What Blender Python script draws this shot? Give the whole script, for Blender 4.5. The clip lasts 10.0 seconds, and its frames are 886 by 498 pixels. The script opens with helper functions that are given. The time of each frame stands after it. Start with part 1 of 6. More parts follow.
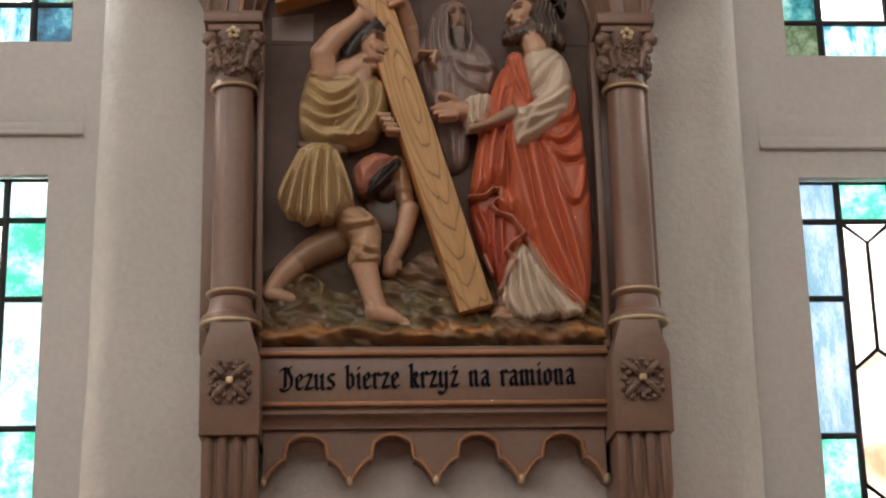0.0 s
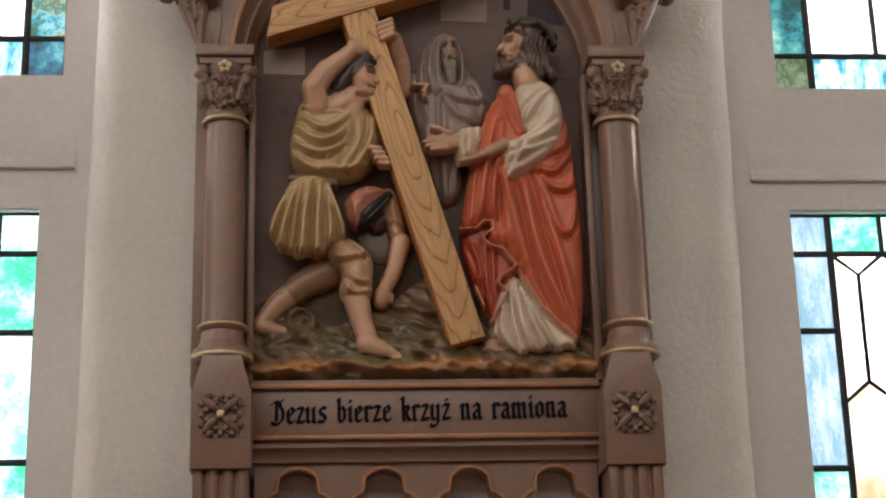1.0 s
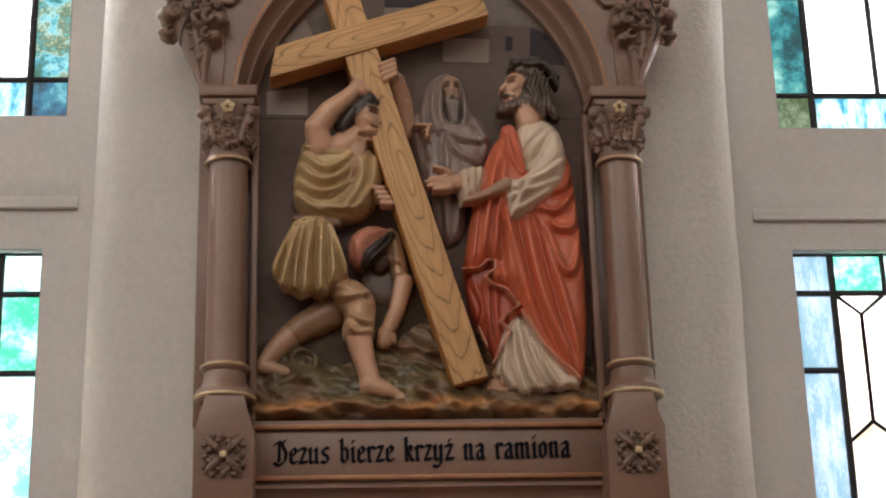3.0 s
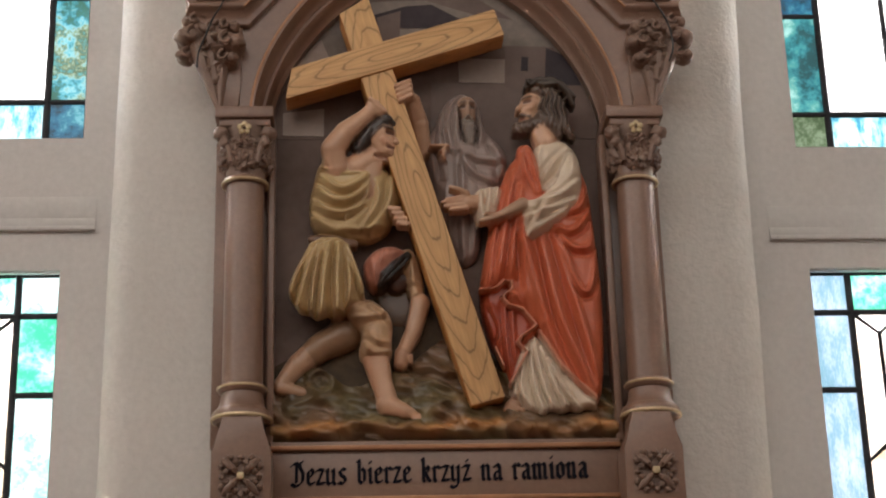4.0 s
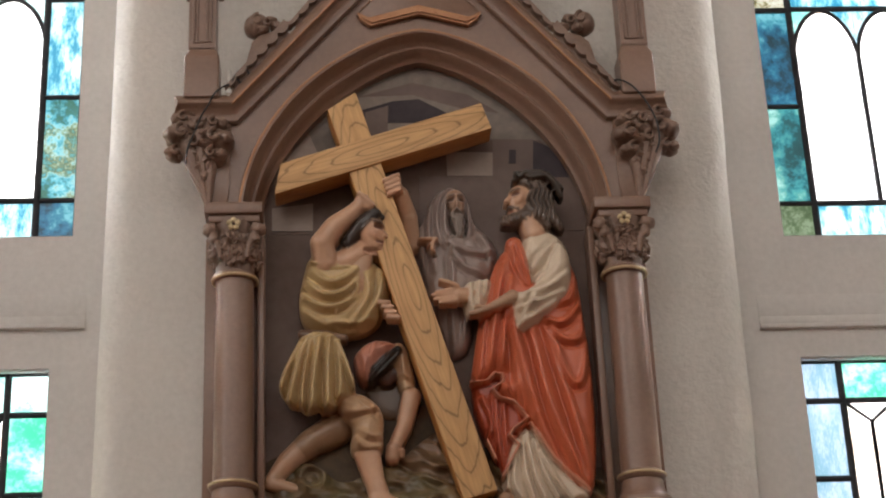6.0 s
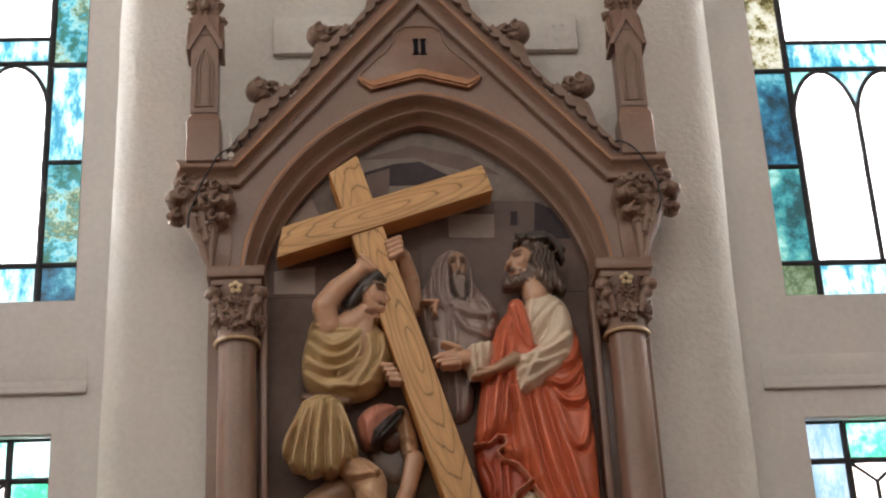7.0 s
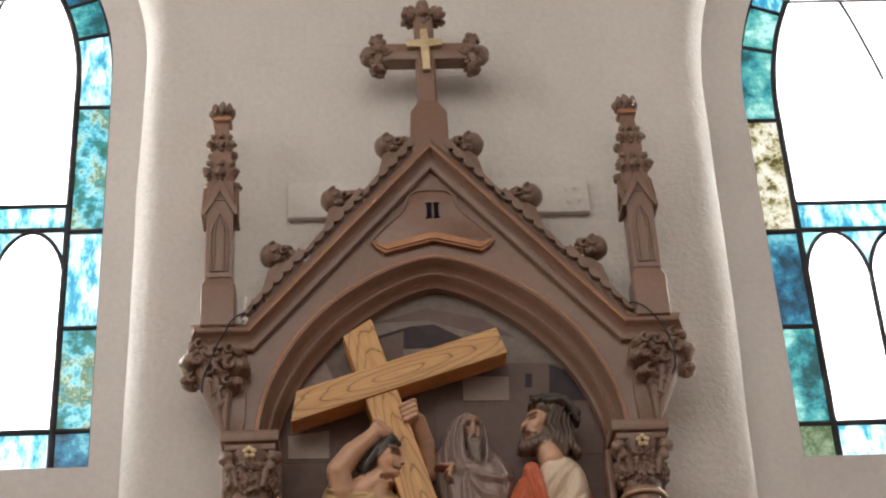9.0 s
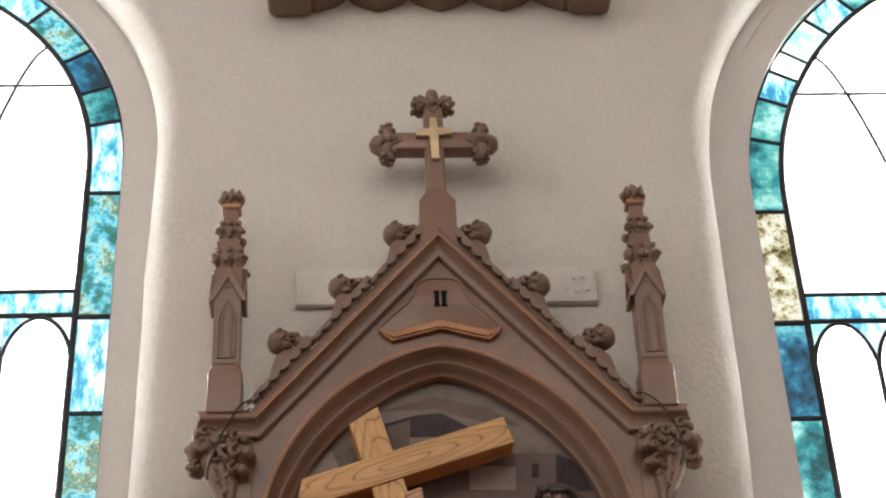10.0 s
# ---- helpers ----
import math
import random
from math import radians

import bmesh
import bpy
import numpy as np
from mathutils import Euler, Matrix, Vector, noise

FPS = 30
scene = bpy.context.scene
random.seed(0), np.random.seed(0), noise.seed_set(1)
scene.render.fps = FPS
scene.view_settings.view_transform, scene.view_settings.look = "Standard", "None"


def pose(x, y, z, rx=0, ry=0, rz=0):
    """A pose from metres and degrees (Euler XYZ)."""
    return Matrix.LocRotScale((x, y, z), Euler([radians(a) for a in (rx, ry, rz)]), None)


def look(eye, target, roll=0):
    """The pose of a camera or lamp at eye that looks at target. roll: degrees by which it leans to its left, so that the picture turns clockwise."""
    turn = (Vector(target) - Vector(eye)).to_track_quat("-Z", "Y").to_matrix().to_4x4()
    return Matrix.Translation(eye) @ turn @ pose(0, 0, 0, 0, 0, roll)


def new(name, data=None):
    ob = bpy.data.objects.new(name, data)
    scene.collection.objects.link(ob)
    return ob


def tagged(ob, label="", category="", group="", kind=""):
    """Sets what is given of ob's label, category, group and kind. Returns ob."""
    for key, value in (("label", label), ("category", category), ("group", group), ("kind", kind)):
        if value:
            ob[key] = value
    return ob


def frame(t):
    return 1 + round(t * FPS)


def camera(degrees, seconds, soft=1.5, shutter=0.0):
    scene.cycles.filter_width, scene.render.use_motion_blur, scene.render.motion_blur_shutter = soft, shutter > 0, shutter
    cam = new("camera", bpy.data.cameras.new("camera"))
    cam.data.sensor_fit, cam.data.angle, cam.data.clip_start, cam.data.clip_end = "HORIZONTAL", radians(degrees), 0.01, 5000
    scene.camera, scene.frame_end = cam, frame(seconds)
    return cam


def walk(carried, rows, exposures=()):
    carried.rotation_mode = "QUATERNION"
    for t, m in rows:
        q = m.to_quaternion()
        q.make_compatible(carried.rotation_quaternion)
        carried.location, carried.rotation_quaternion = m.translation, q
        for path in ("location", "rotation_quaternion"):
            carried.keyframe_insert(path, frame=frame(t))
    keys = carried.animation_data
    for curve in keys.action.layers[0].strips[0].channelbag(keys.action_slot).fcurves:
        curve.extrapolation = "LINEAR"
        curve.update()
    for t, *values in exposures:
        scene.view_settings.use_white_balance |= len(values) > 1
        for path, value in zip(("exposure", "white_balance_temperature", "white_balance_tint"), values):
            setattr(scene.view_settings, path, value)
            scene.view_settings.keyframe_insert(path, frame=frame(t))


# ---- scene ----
import collections

cam = camera(28.83, 10.0, soft=2.1)
EYE = (-0.214, -3.916, 1.55)
ROWS = [
    (0.0, 107.304, 1.211, -3.223),
    (0.5, 107.914, 1.224, -3.497),
    (1.0, 108.390, 1.370, -3.469),
    (1.5, 108.871, 1.233, -3.590),
    (2.0, 109.106, 1.217, -3.651),
    (2.5, 109.340, 1.350, -3.648),
    (4.0, 110.412, 1.453, -2.759),
    (4.5, 110.660, 1.577, -3.007),
    (5.0, 111.534, 2.060, -2.919),
    (6.5, 114.503, 2.369, -2.727),
    (7.0, 115.576, 2.590, -2.572),
    (7.5, 116.838, 2.674, -2.481),
    (8.0, 118.428, 2.753, -2.260),
    (8.5, 119.659, 2.914, -1.985),
    (9.0, 121.008, 2.779, -1.940),
    (9.5, 122.461, 2.420, -2.028),
    (10.0, 123.941, 2.218, -1.989),
]
walk(cam, [(t, pose(*EYE, rx, ry, rz)) for t, rx, ry, rz in ROWS], exposures=[(0.0, -0.17), (5.0, -0.16), (7.5, -0.09), (10.0, -0.04)])

# ---- light ----
world = bpy.data.worlds.new("sky")
scene.world = world
world.use_nodes = True
wn = world.node_tree.nodes
sky = wn.new("ShaderNodeTexSky")
sky.sky_type, sky.sun_disc = "NISHITA", False
sky.sun_elevation, sky.sun_rotation = radians(50), radians(200)
wn["Background"].inputs[1].default_value = 0.12
world.node_tree.links.new(sky.outputs[0], wn["Background"].inputs[0])


def area_lamp(name, at, target, w, h, watts, colour):
    data = bpy.data.lights.new(name, "AREA")
    data.shape, data.size, data.size_y, data.energy, data.color = "RECTANGLE", w, h, watts, colour
    ob = new(name, data)
    ob.matrix_world = look(at, target)
    return ob


# daylight outside the two stained windows; lamps added for assumed, unbuilt windows in other walls
for wx in (-1.55, 1.64):
    area_lamp("window_daylight", (wx, 0.75, 3.6), (wx, 0.0, 3.6), 1.5, 4.0, 800, (0.93, 0.97, 1.0))
for wx, watts in ((-3.4, 150), (0.2, 126), (3.6, 48)):
    area_lamp("assumed_aisle_daylight", (wx, -7.8, 5.8), (wx * 0.6, 0.0, 3.8), 4.6, 4.6, watts, (1.0, 0.945, 0.90))
area_lamp("assumed_west_daylight", (-5.85, -3.0, 5.6), (0.0, 0.0, 3.9), 3.0, 3.6, 155, (1.0, 0.96, 0.93))
area_lamp("assumed_east_daylight", (5.85, -3.0, 5.6), (0.0, 0.0, 3.9), 3.0, 3.6, 46, (1.0, 0.96, 0.93))


# ---- materials ----
def node_material(name):
    m = bpy.data.materials.new(name)
    m.use_nodes = True
    t = m.node_tree
    return m, t, t.nodes["Principled BSDF"]


def add_noise(t, scale, detail=6, rough=0.6, coord="Object", stretch=(1, 1, 1)):
    c, mp, n = t.nodes.new("ShaderNodeTexCoord"), t.nodes.new("ShaderNodeMapping"), t.nodes.new("ShaderNodeTexNoise")
    mp.inputs["Scale"].default_value = stretch
    n.inputs["Scale"].default_value, n.inputs["Detail"].default_value, n.inputs["Roughness"].default_value = scale, detail, rough
    t.links.new(c.outputs[coord], mp.inputs[0])
    t.links.new(mp.outputs[0], n.inputs["Vector"])
    return n.outputs["Fac"]


def add_ramp(t, fac, stops):
    r = t.nodes.new("ShaderNodeValToRGB")
    while len(r.color_ramp.elements) < len(stops):
        r.color_ramp.elements.new(0.5)
    for e, (p, c) in zip(r.color_ramp.elements, stops):
        e.position, e.color = p, (*c, 1)
    t.links.new(fac, r.inputs[0])
    return r.outputs[0]


def add_mix(t, fac, a, b, mode="MIX"):
    m = t.nodes.new("ShaderNodeMix")
    m.data_type, m.blend_type = "RGBA", mode
    for socket, value in ((m.inputs[0], fac), (m.inputs[6], a), (m.inputs[7], b)):
        if isinstance(value, (int, float)):
            socket.default_value = value
        elif isinstance(value, tuple):
            socket.default_value = (*value, 1)
        else:
            t.links.new(value, socket)
    return m.outputs[2]


def add_bump(t, b, layers):
    last = None
    for fac, strength, distance in layers:
        n = t.nodes.new("ShaderNodeBump")
        n.inputs["Strength"].default_value, n.inputs["Distance"].default_value = strength, distance
        t.links.new(fac, n.inputs["Height"])
        if last:
            t.links.new(last, n.inputs["Normal"])
        last = n.outputs[0]
    t.links.new(last, b.inputs["Normal"])


def painted(name, lo, hi, rough=0.5, scale=6.0, fine=60.0, bump=0.25, metal=0.0, dist=0.002, gloss=0.25):
    m, t, b = node_material(name)
    big, small = add_noise(t, scale), add_noise(t, fine, 4)
    col = add_ramp(t, big, [(0.3, lo), (0.7, hi)])
    col = add_mix(t, 0.25, col, add_ramp(t, small, [(0.3, tuple(c * 0.7 for c in lo)), (0.7, hi)]))
    t.links.new(col, b.inputs["Base Color"])
    b.inputs["Roughness"].default_value, b.inputs["Metallic"].default_value = rough, metal
    b.inputs["Specular IOR Level"].default_value = gloss
    add_bump(t, b, [(big, bump * 0.5, dist * 4), (small, bump, dist)])
    return m


BROWN = painted("taupe_paint", (0.198, 0.112, 0.074), (0.250, 0.149, 0.103), 0.34, 5, 90, 0.15, gloss=0.5)
BROWN_DEEP = painted("carved_taupe_paint", (0.176, 0.106, 0.075), (0.255, 0.163, 0.118), 0.40, 18, 110, 0.3, gloss=0.4)
GOLD = painted("copper_gilding", (0.30, 0.135, 0.068), (0.44, 0.225, 0.115), 0.40, 14, 70, 0.15, 0.35)
GOLD_PALE = painted("pale_gilding", (0.50, 0.38, 0.22), (0.66, 0.52, 0.32), 0.35, 30, 120, 0.15, 0.3)
INK = painted("dark_blue_ink", (0.008, 0.007, 0.010), (0.014, 0.013, 0.018), 0.8, 20, 100, 0.1, gloss=0.05)
CABLE = painted("black_rubber", (0.015, 0.015, 0.015), (0.03, 0.03, 0.03), 0.45, 20, 100, 0.1)
LEAD = painted("lead_came", (0.02, 0.02, 0.022), (0.05, 0.05, 0.055), 0.6, 20, 120, 0.3)
PLASTER = painted("rough_cream_plaster", (0.603, 0.570, 0.522), (0.688, 0.655, 0.607), 0.85, 1.3, 62, 0.85, 0.0, 0.0045)
PANEL = painted("smooth_cream_panel", (0.60, 0.568, 0.535), (0.675, 0.643, 0.61), 0.7, 1.7, 60, 0.12)
WHITE = painted("white_gypsum", (0.615, 0.582, 0.536), (0.685, 0.652, 0.606), 0.8, 9, 60, 0.3)
FLOOR = painted("brown_stone_floor", (0.145, 0.049, 0.028), (0.200, 0.072, 0.042), 0.4, 2, 40, 0.1)
BACKDROP = painted("dusky_painted_panel", (0.130, 0.092, 0.077), (0.195, 0.140, 0.118), 0.6, 4, 40, 0.1, gloss=0.08)
SKYPAINT = painted("painted_cloud", (0.15, 0.125, 0.11), (0.27, 0.225, 0.19), 0.5, 5, 40, 0.1, gloss=0.1)
ROOFPAINT = painted("painted_roof", (0.045, 0.036, 0.04), (0.07, 0.056, 0.06), 0.5, 8, 40, 0.1, gloss=0.1)
STONEPAINT = painted("painted_pale_stone", (0.27, 0.215, 0.185), (0.36, 0.29, 0.25), 0.5, 8, 40, 0.1, gloss=0.1)
GROUNDPAINT = painted("painted_dark_ground", (0.040, 0.030, 0.022), (0.135, 0.092, 0.056), 0.55, 14, 45, 0.25, gloss=0.1)
STONEPAINT_MID = painted("painted_mid_stone", (0.150, 0.110, 0.096), (0.195, 0.146, 0.127), 0.5, 8, 40, 0.1, gloss=0.1)


def wood_material(name, lo, hi, depth):
    m, t, b = node_material(name)
    c, mp, w = t.nodes.new("ShaderNodeTexCoord"), t.nodes.new("ShaderNodeMapping"), t.nodes.new("ShaderNodeTexWave")
    mp.inputs["Scale"].default_value = (1.0, 1.0, 0.16)
    t.links.new(c.outputs["Object"], mp.inputs[0])
    w.wave_type, w.rings_direction = "RINGS", "Y"
    for key, value in (("Scale", 30.0), ("Distortion", 4.5), ("Detail", 2.0), ("Detail Scale", 1.2), ("Detail Roughness", 0.5)):
        w.inputs[key].default_value = value
    t.links.new(mp.outputs[0], w.inputs[0])
    base = add_ramp(t, add_noise(t, 9, 6, 0.6, "Object", (1, 1, 0.15)), [(0.25, lo), (0.75, hi)])
    fine = add_noise(t, 130, 3, 0.6, "Object", (1, 1, 0.05))
    base = add_mix(t, 0.35, base, add_ramp(t, fine, [(0.35, tuple(c * 0.62 for c in lo)), (0.65, hi)]))
    line = add_ramp(t, w.outputs["Fac"], [(0.0, (depth, depth, depth * 0.95)), (0.06, (0.92, 0.92, 0.92)), (1.0, (1, 1, 1))])
    t.links.new(add_mix(t, 0.85, base, line, "MULTIPLY"), b.inputs["Base Color"])
    b.inputs["Roughness"].default_value, b.inputs["Specular IOR Level"].default_value = 0.45, 0.25
    add_bump(t, b, [(fine, 0.12, 0.001)])
    return m


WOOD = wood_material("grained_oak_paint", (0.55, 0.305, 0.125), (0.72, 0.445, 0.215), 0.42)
WOOD_SIDE = wood_material("ochre_oak_paint", (0.47, 0.195, 0.05), (0.58, 0.27, 0.085), 0.75)


def statue_paint():
    m, t, b = node_material("painted_plaster_statue")
    a = t.nodes.new("ShaderNodeAttribute")
    a.attribute_name = "paint"
    big, small = add_noise(t, 14), add_noise(t, 160, 3)
    col = add_mix(t, 0.6, a.outputs["Color"], add_ramp(t, big, [(0.25, (0.72, 0.68, 0.64)), (0.75, (1.1, 1.08, 1.06))]), "MULTIPLY")
    t.links.new(col, b.inputs["Base Color"])
    b.inputs["Roughness"].default_value, b.inputs["Specular IOR Level"].default_value = 0.31, 0.48
    add_bump(t, b, [(big, 0.12, 0.004), (small, 0.12, 0.0008)])
    return m


STATUE = statue_paint()


def stained(name, stops, scale=14.0, stretch=(1, 1, 1), fine=0.5):
    """Cathedral glass: streaky coloured sheet that scatters the daylight behind it."""
    m, t, b = node_material(name)
    t.nodes.remove(b)
    n1, n2 = add_noise(t, scale, 5, 0.6, "Object", stretch), add_noise(t, scale * 5, 4, 0.7, "Object", stretch)
    mixed = t.nodes.new("ShaderNodeMath")
    mixed.operation = "MULTIPLY_ADD"
    mixed.inputs[1].default_value, mixed.inputs[2].default_value = fine, -fine / 2
    t.links.new(n2, mixed.inputs[0])
    total = t.nodes.new("ShaderNodeMath")
    t.links.new(mixed.outputs[0], total.inputs[0])
    t.links.new(n1, total.inputs[1])
    k = len(stops) - 1
    col = add_ramp(t, total.outputs[0], [(0.375 + 0.25 * i / k, c) for i, c in enumerate(stops)])
    tr, gl, mx = t.nodes.new("ShaderNodeBsdfTranslucent"), t.nodes.new("ShaderNodeBsdfGlossy"), t.nodes.new("ShaderNodeMixShader")
    gl.inputs["Roughness"].default_value = 0.25
    mx.inputs[0].default_value = 0.04
    t.links.new(col, tr.inputs[0])
    t.links.new(tr.outputs[0], mx.inputs[1])
    t.links.new(gl.outputs[0], mx.inputs[2])
    t.links.new(mx.outputs[0], t.nodes["Material Output"].inputs[0])
    return m


G_WHITE = stained("white_opal_glass", [(0.600, 0.580, 0.560), (0.760, 0.740, 0.720), (0.860, 0.850, 0.850)], 5)
G_CREAM = stained("cream_opal_glass", [(0.506, 0.445, 0.383), (0.613, 0.567, 0.521), (0.652, 0.629, 0.613)], 6)
G_BLUE = stained("streaky_blue_glass", [(0.032, 0.049, 0.054), (0.034, 0.076, 0.102), (0.038, 0.098, 0.130), (0.053, 0.130, 0.149), (0.121, 0.194, 0.204)], 10, fine=0.55)
G_TEAL = stained("streaky_teal_glass", [(0.032, 0.066, 0.068), (0.038, 0.107, 0.116), (0.061, 0.152, 0.157), (0.103, 0.175, 0.157), (0.186, 0.240, 0.230)], 10, fine=0.55)
G_OLIVE = stained("mottled_olive_glass", [(0.048, 0.094, 0.076), (0.053, 0.139, 0.162), (0.103, 0.204, 0.222), (0.194, 0.240, 0.240), (0.139, 0.139, 0.089), (0.058, 0.084, 0.066), (0.076, 0.175, 0.194)], 10, fine=0.55)
G_AMBER = stained("mottled_amber_glass", [(0.046, 0.042, 0.018), (0.132, 0.114, 0.066), (0.214, 0.203, 0.170), (0.236, 0.232, 0.214), (0.246, 0.242, 0.226)], 24, fine=0.7)
G_AQUA = stained("pale_aqua_glass", [(0.042, 0.131, 0.170), (0.117, 0.211, 0.230), (0.240, 0.274, 0.280), (0.280, 0.299, 0.299)], 17, (1.8, 1, 0.6), 0.7)
G_GREEN = stained("streaky_green_glass", [(0.063, 0.230, 0.165), (0.127, 0.267, 0.217), (0.217, 0.305, 0.280), (0.293, 0.343, 0.337)], 15, fine=0.7)
G_MINT = stained("pale_mint_glass", [(0.153, 0.267, 0.248), (0.267, 0.330, 0.318), (0.343, 0.363, 0.363)], 14, fine=0.7)
G_LILAC = stained("pale_lilac_glass", [(0.140, 0.190, 0.210), (0.190, 0.223, 0.248), (0.255, 0.267, 0.300)], 26, (2, 1, 0.5), 0.9)
G_SAGE = stained("pale_sage_glass", [(0.060, 0.077, 0.049), (0.092, 0.109, 0.077), (0.142, 0.158, 0.126)], 24, fine=0.8)


# ---- building blocks ----
def finish(name, bm, material, parent=None, label="", smooth=False, sharp=35):
    me = bpy.data.meshes.new(name)
    bmesh.ops.recalc_face_normals(bm, faces=bm.faces)
    if smooth:
        for f in bm.faces:
            f.smooth = True
        for e in bm.edges:
            if len(e.link_faces) == 2 and e.calc_face_angle(0) > radians(sharp):
                e.smooth = False
    bm.to_mesh(me)
    bm.free()
    me.materials.append(material)
    ob = new(name, me)
    if parent:
        ob.parent = parent
    if label:
        tagged(ob, label)
    return ob


def part(name, bm, material, parent, label="", smooth=True):
    return finish(name, bm, material, parent, label, smooth)


def thing(name, label, category, group="", kind="", at=(0, 0, 0)):
    ob = new(name)
    ob.location = at
    ob.empty_display_size = 0.05
    return tagged(ob, label, category, group, kind)


def box(bm, x0, x1, y0, y1, z0, z1, bevel=0.0, m=None):
    vs = [bm.verts.new((x, y, z)) for x in (x0, x1) for y in (y0, y1) for z in (z0, z1)]
    fs = [bm.faces.new([vs[i] for i in q]) for q in ((0, 1, 3, 2), (4, 6, 7, 5), (0, 4, 5, 1), (2, 3, 7, 6), (0, 2, 6, 4), (1, 5, 7, 3))]
    if bevel:
        es = list({e for f in fs for e in f.edges})
        r = bmesh.ops.bevel(bm, geom=es, offset=bevel, segments=2, affect="EDGES", profile=0.5)
        vs = list({v for f in r["faces"] for v in f.verts} | {v for v in vs if v.is_valid})
    if m:
        bmesh.ops.transform(bm, matrix=m, verts=[v for v in vs if v.is_valid])
    return vs


def prism(bm, pts, y0, y1, bevel=0.0):
    """A polygon in x and z, given depth along y."""
    a, b = [bm.verts.new((x, y0, z)) for x, z in pts], [bm.verts.new((x, y1, z)) for x, z in pts]
    n = len(pts)
    front = bm.faces.new(a)
    bm.faces.new(b[::-1])
    for i in range(n):
        bm.faces.new((a[i], b[i], b[(i + 1) % n], a[(i + 1) % n]))
    if bevel:
        bmesh.ops.bevel(bm, geom=list(front.edges), offset=bevel, segments=2, affect="EDGES", profile=0.5)


def strip(bm, one, two, y0, y1):
    """A plate between two curves of equal length in x and z."""
    rows = [[bm.verts.new((x, y, z)) for x, z in c] for c, y in ((one, y0), (two, y0), (two, y1), (one, y1))]
    for r, s in zip(rows, rows[1:] + rows[:1]):
        for i in range(len(one) - 1):
            bm.faces.new((r[i], r[i + 1], s[i + 1], s[i]))
    for i in (0, len(one) - 1):
        bm.faces.new([r[i] for r in rows])


def lathe(bm, profile, cx, cy, n=24, squash=1.0):
    rings = [[bm.verts.new((cx + r * math.cos(2 * math.pi * k / n), cy + squash * r * math.sin(2 * math.pi * k / n), z)) for k in range(n)] for r, z in profile]
    for r, s in zip(rings, rings[1:]):
        for k in range(n):
            bm.faces.new((r[k], r[(k + 1) % n], s[(k + 1) % n], s[k]))
    bm.faces.new(rings[0][::-1])
    bm.faces.new(rings[-1])


def tube(bm, path, r, n=8, flat=1.0, closed=False):
    """A round bar along a path; r may be one radius or one for each point."""
    path = [Vector(p) for p in path]
    k, rings = len(path), []
    for i, p in enumerate(path):
        a = path[(i + 1) % k] if closed or i + 1 < k else p
        b = path[i - 1] if closed or i else p
        d = (a - b).normalized()
        u = d.cross(Vector((0, 1, 0)))
        u = u.normalized() if u.length > 1e-4 else Vector((1, 0, 0))
        v = d.cross(u)
        rr = r[i] if isinstance(r, (list, tuple)) else r
        rings.append([bm.verts.new(p + rr * (math.cos(2 * math.pi * j / n) * u + flat * math.sin(2 * math.pi * j / n) * v)) for j in range(n)])
    for i in range(k if closed else k - 1):
        r0, r1 = rings[i], rings[(i + 1) % k]
        for j in range(n):
            bm.faces.new((r0[j], r0[(j + 1) % n], r1[(j + 1) % n], r1[j]))
    if not closed:
        bm.faces.new(rings[0][::-1])
        bm.faces.new(rings[-1])


def lump(bm, c, r, rough=0.25, seed=0, sub=2):
    """A carved knob or leaf lobe: a ball pushed about by noise."""
    r = r if isinstance(r, tuple) else (r, r, r)
    for v in bmesh.ops.create_icosphere(bm, subdivisions=sub, radius=1)["verts"]:
        k = 1 + rough * noise.noise(v.co * 1.8 + Vector((seed * 3.1, seed * 1.7, seed)))
        v.co = Vector((c[0] + r[0] * k * v.co.x, c[1] + r[1] * k * v.co.y, c[2] + r[2] * k * v.co.z))


def foliage(bm, c, r, yaw=0.0, seed=0, sub=4, crease=2.3):
    """Carved foliage: a swollen mass cut by winding creases, with a few deeper bored hollows."""
    turn = Matrix.Translation(c) @ Matrix.Rotation(yaw, 4, "Z")
    off = Vector((seed * 3.7, seed * 1.3, seed * 2.9))
    for v in bmesh.ops.create_icosphere(bm, subdivisions=sub, radius=1)["verts"]:
        p = v.co.copy()
        n1, n2 = noise.noise(p * crease + off), noise.noise(p * crease * 2.3 + off)
        k = 0.66 + 0.62 * min(abs(n1), 0.42) ** 0.55 + 0.16 * n2
        bore = noise.noise(p * 2.9 - off)
        if bore > 0.34:
            k -= min(0.9 * (bore - 0.34), 0.22)
        v.co = turn @ Vector((p.x * r[0] * k, p.y * r[1] * k, p.z * r[2] * k))


def arch(a, b, n=40, z0=3.30, p=1.55):
    """The shrine's arch: half widths a, rise b."""
    out = []
    for i in range(n + 1):
        th = math.pi * i / n
        c, s = math.cos(th), math.sin(th)
        x = -a * math.copysign(abs(c) ** (2 / p), c)
        out.append((x, z0 + (b - 0.012) * abs(s) ** (2 / p) + 0.014 * max(0.0, 1 - abs(x) / (0.42 * a))))
    return out


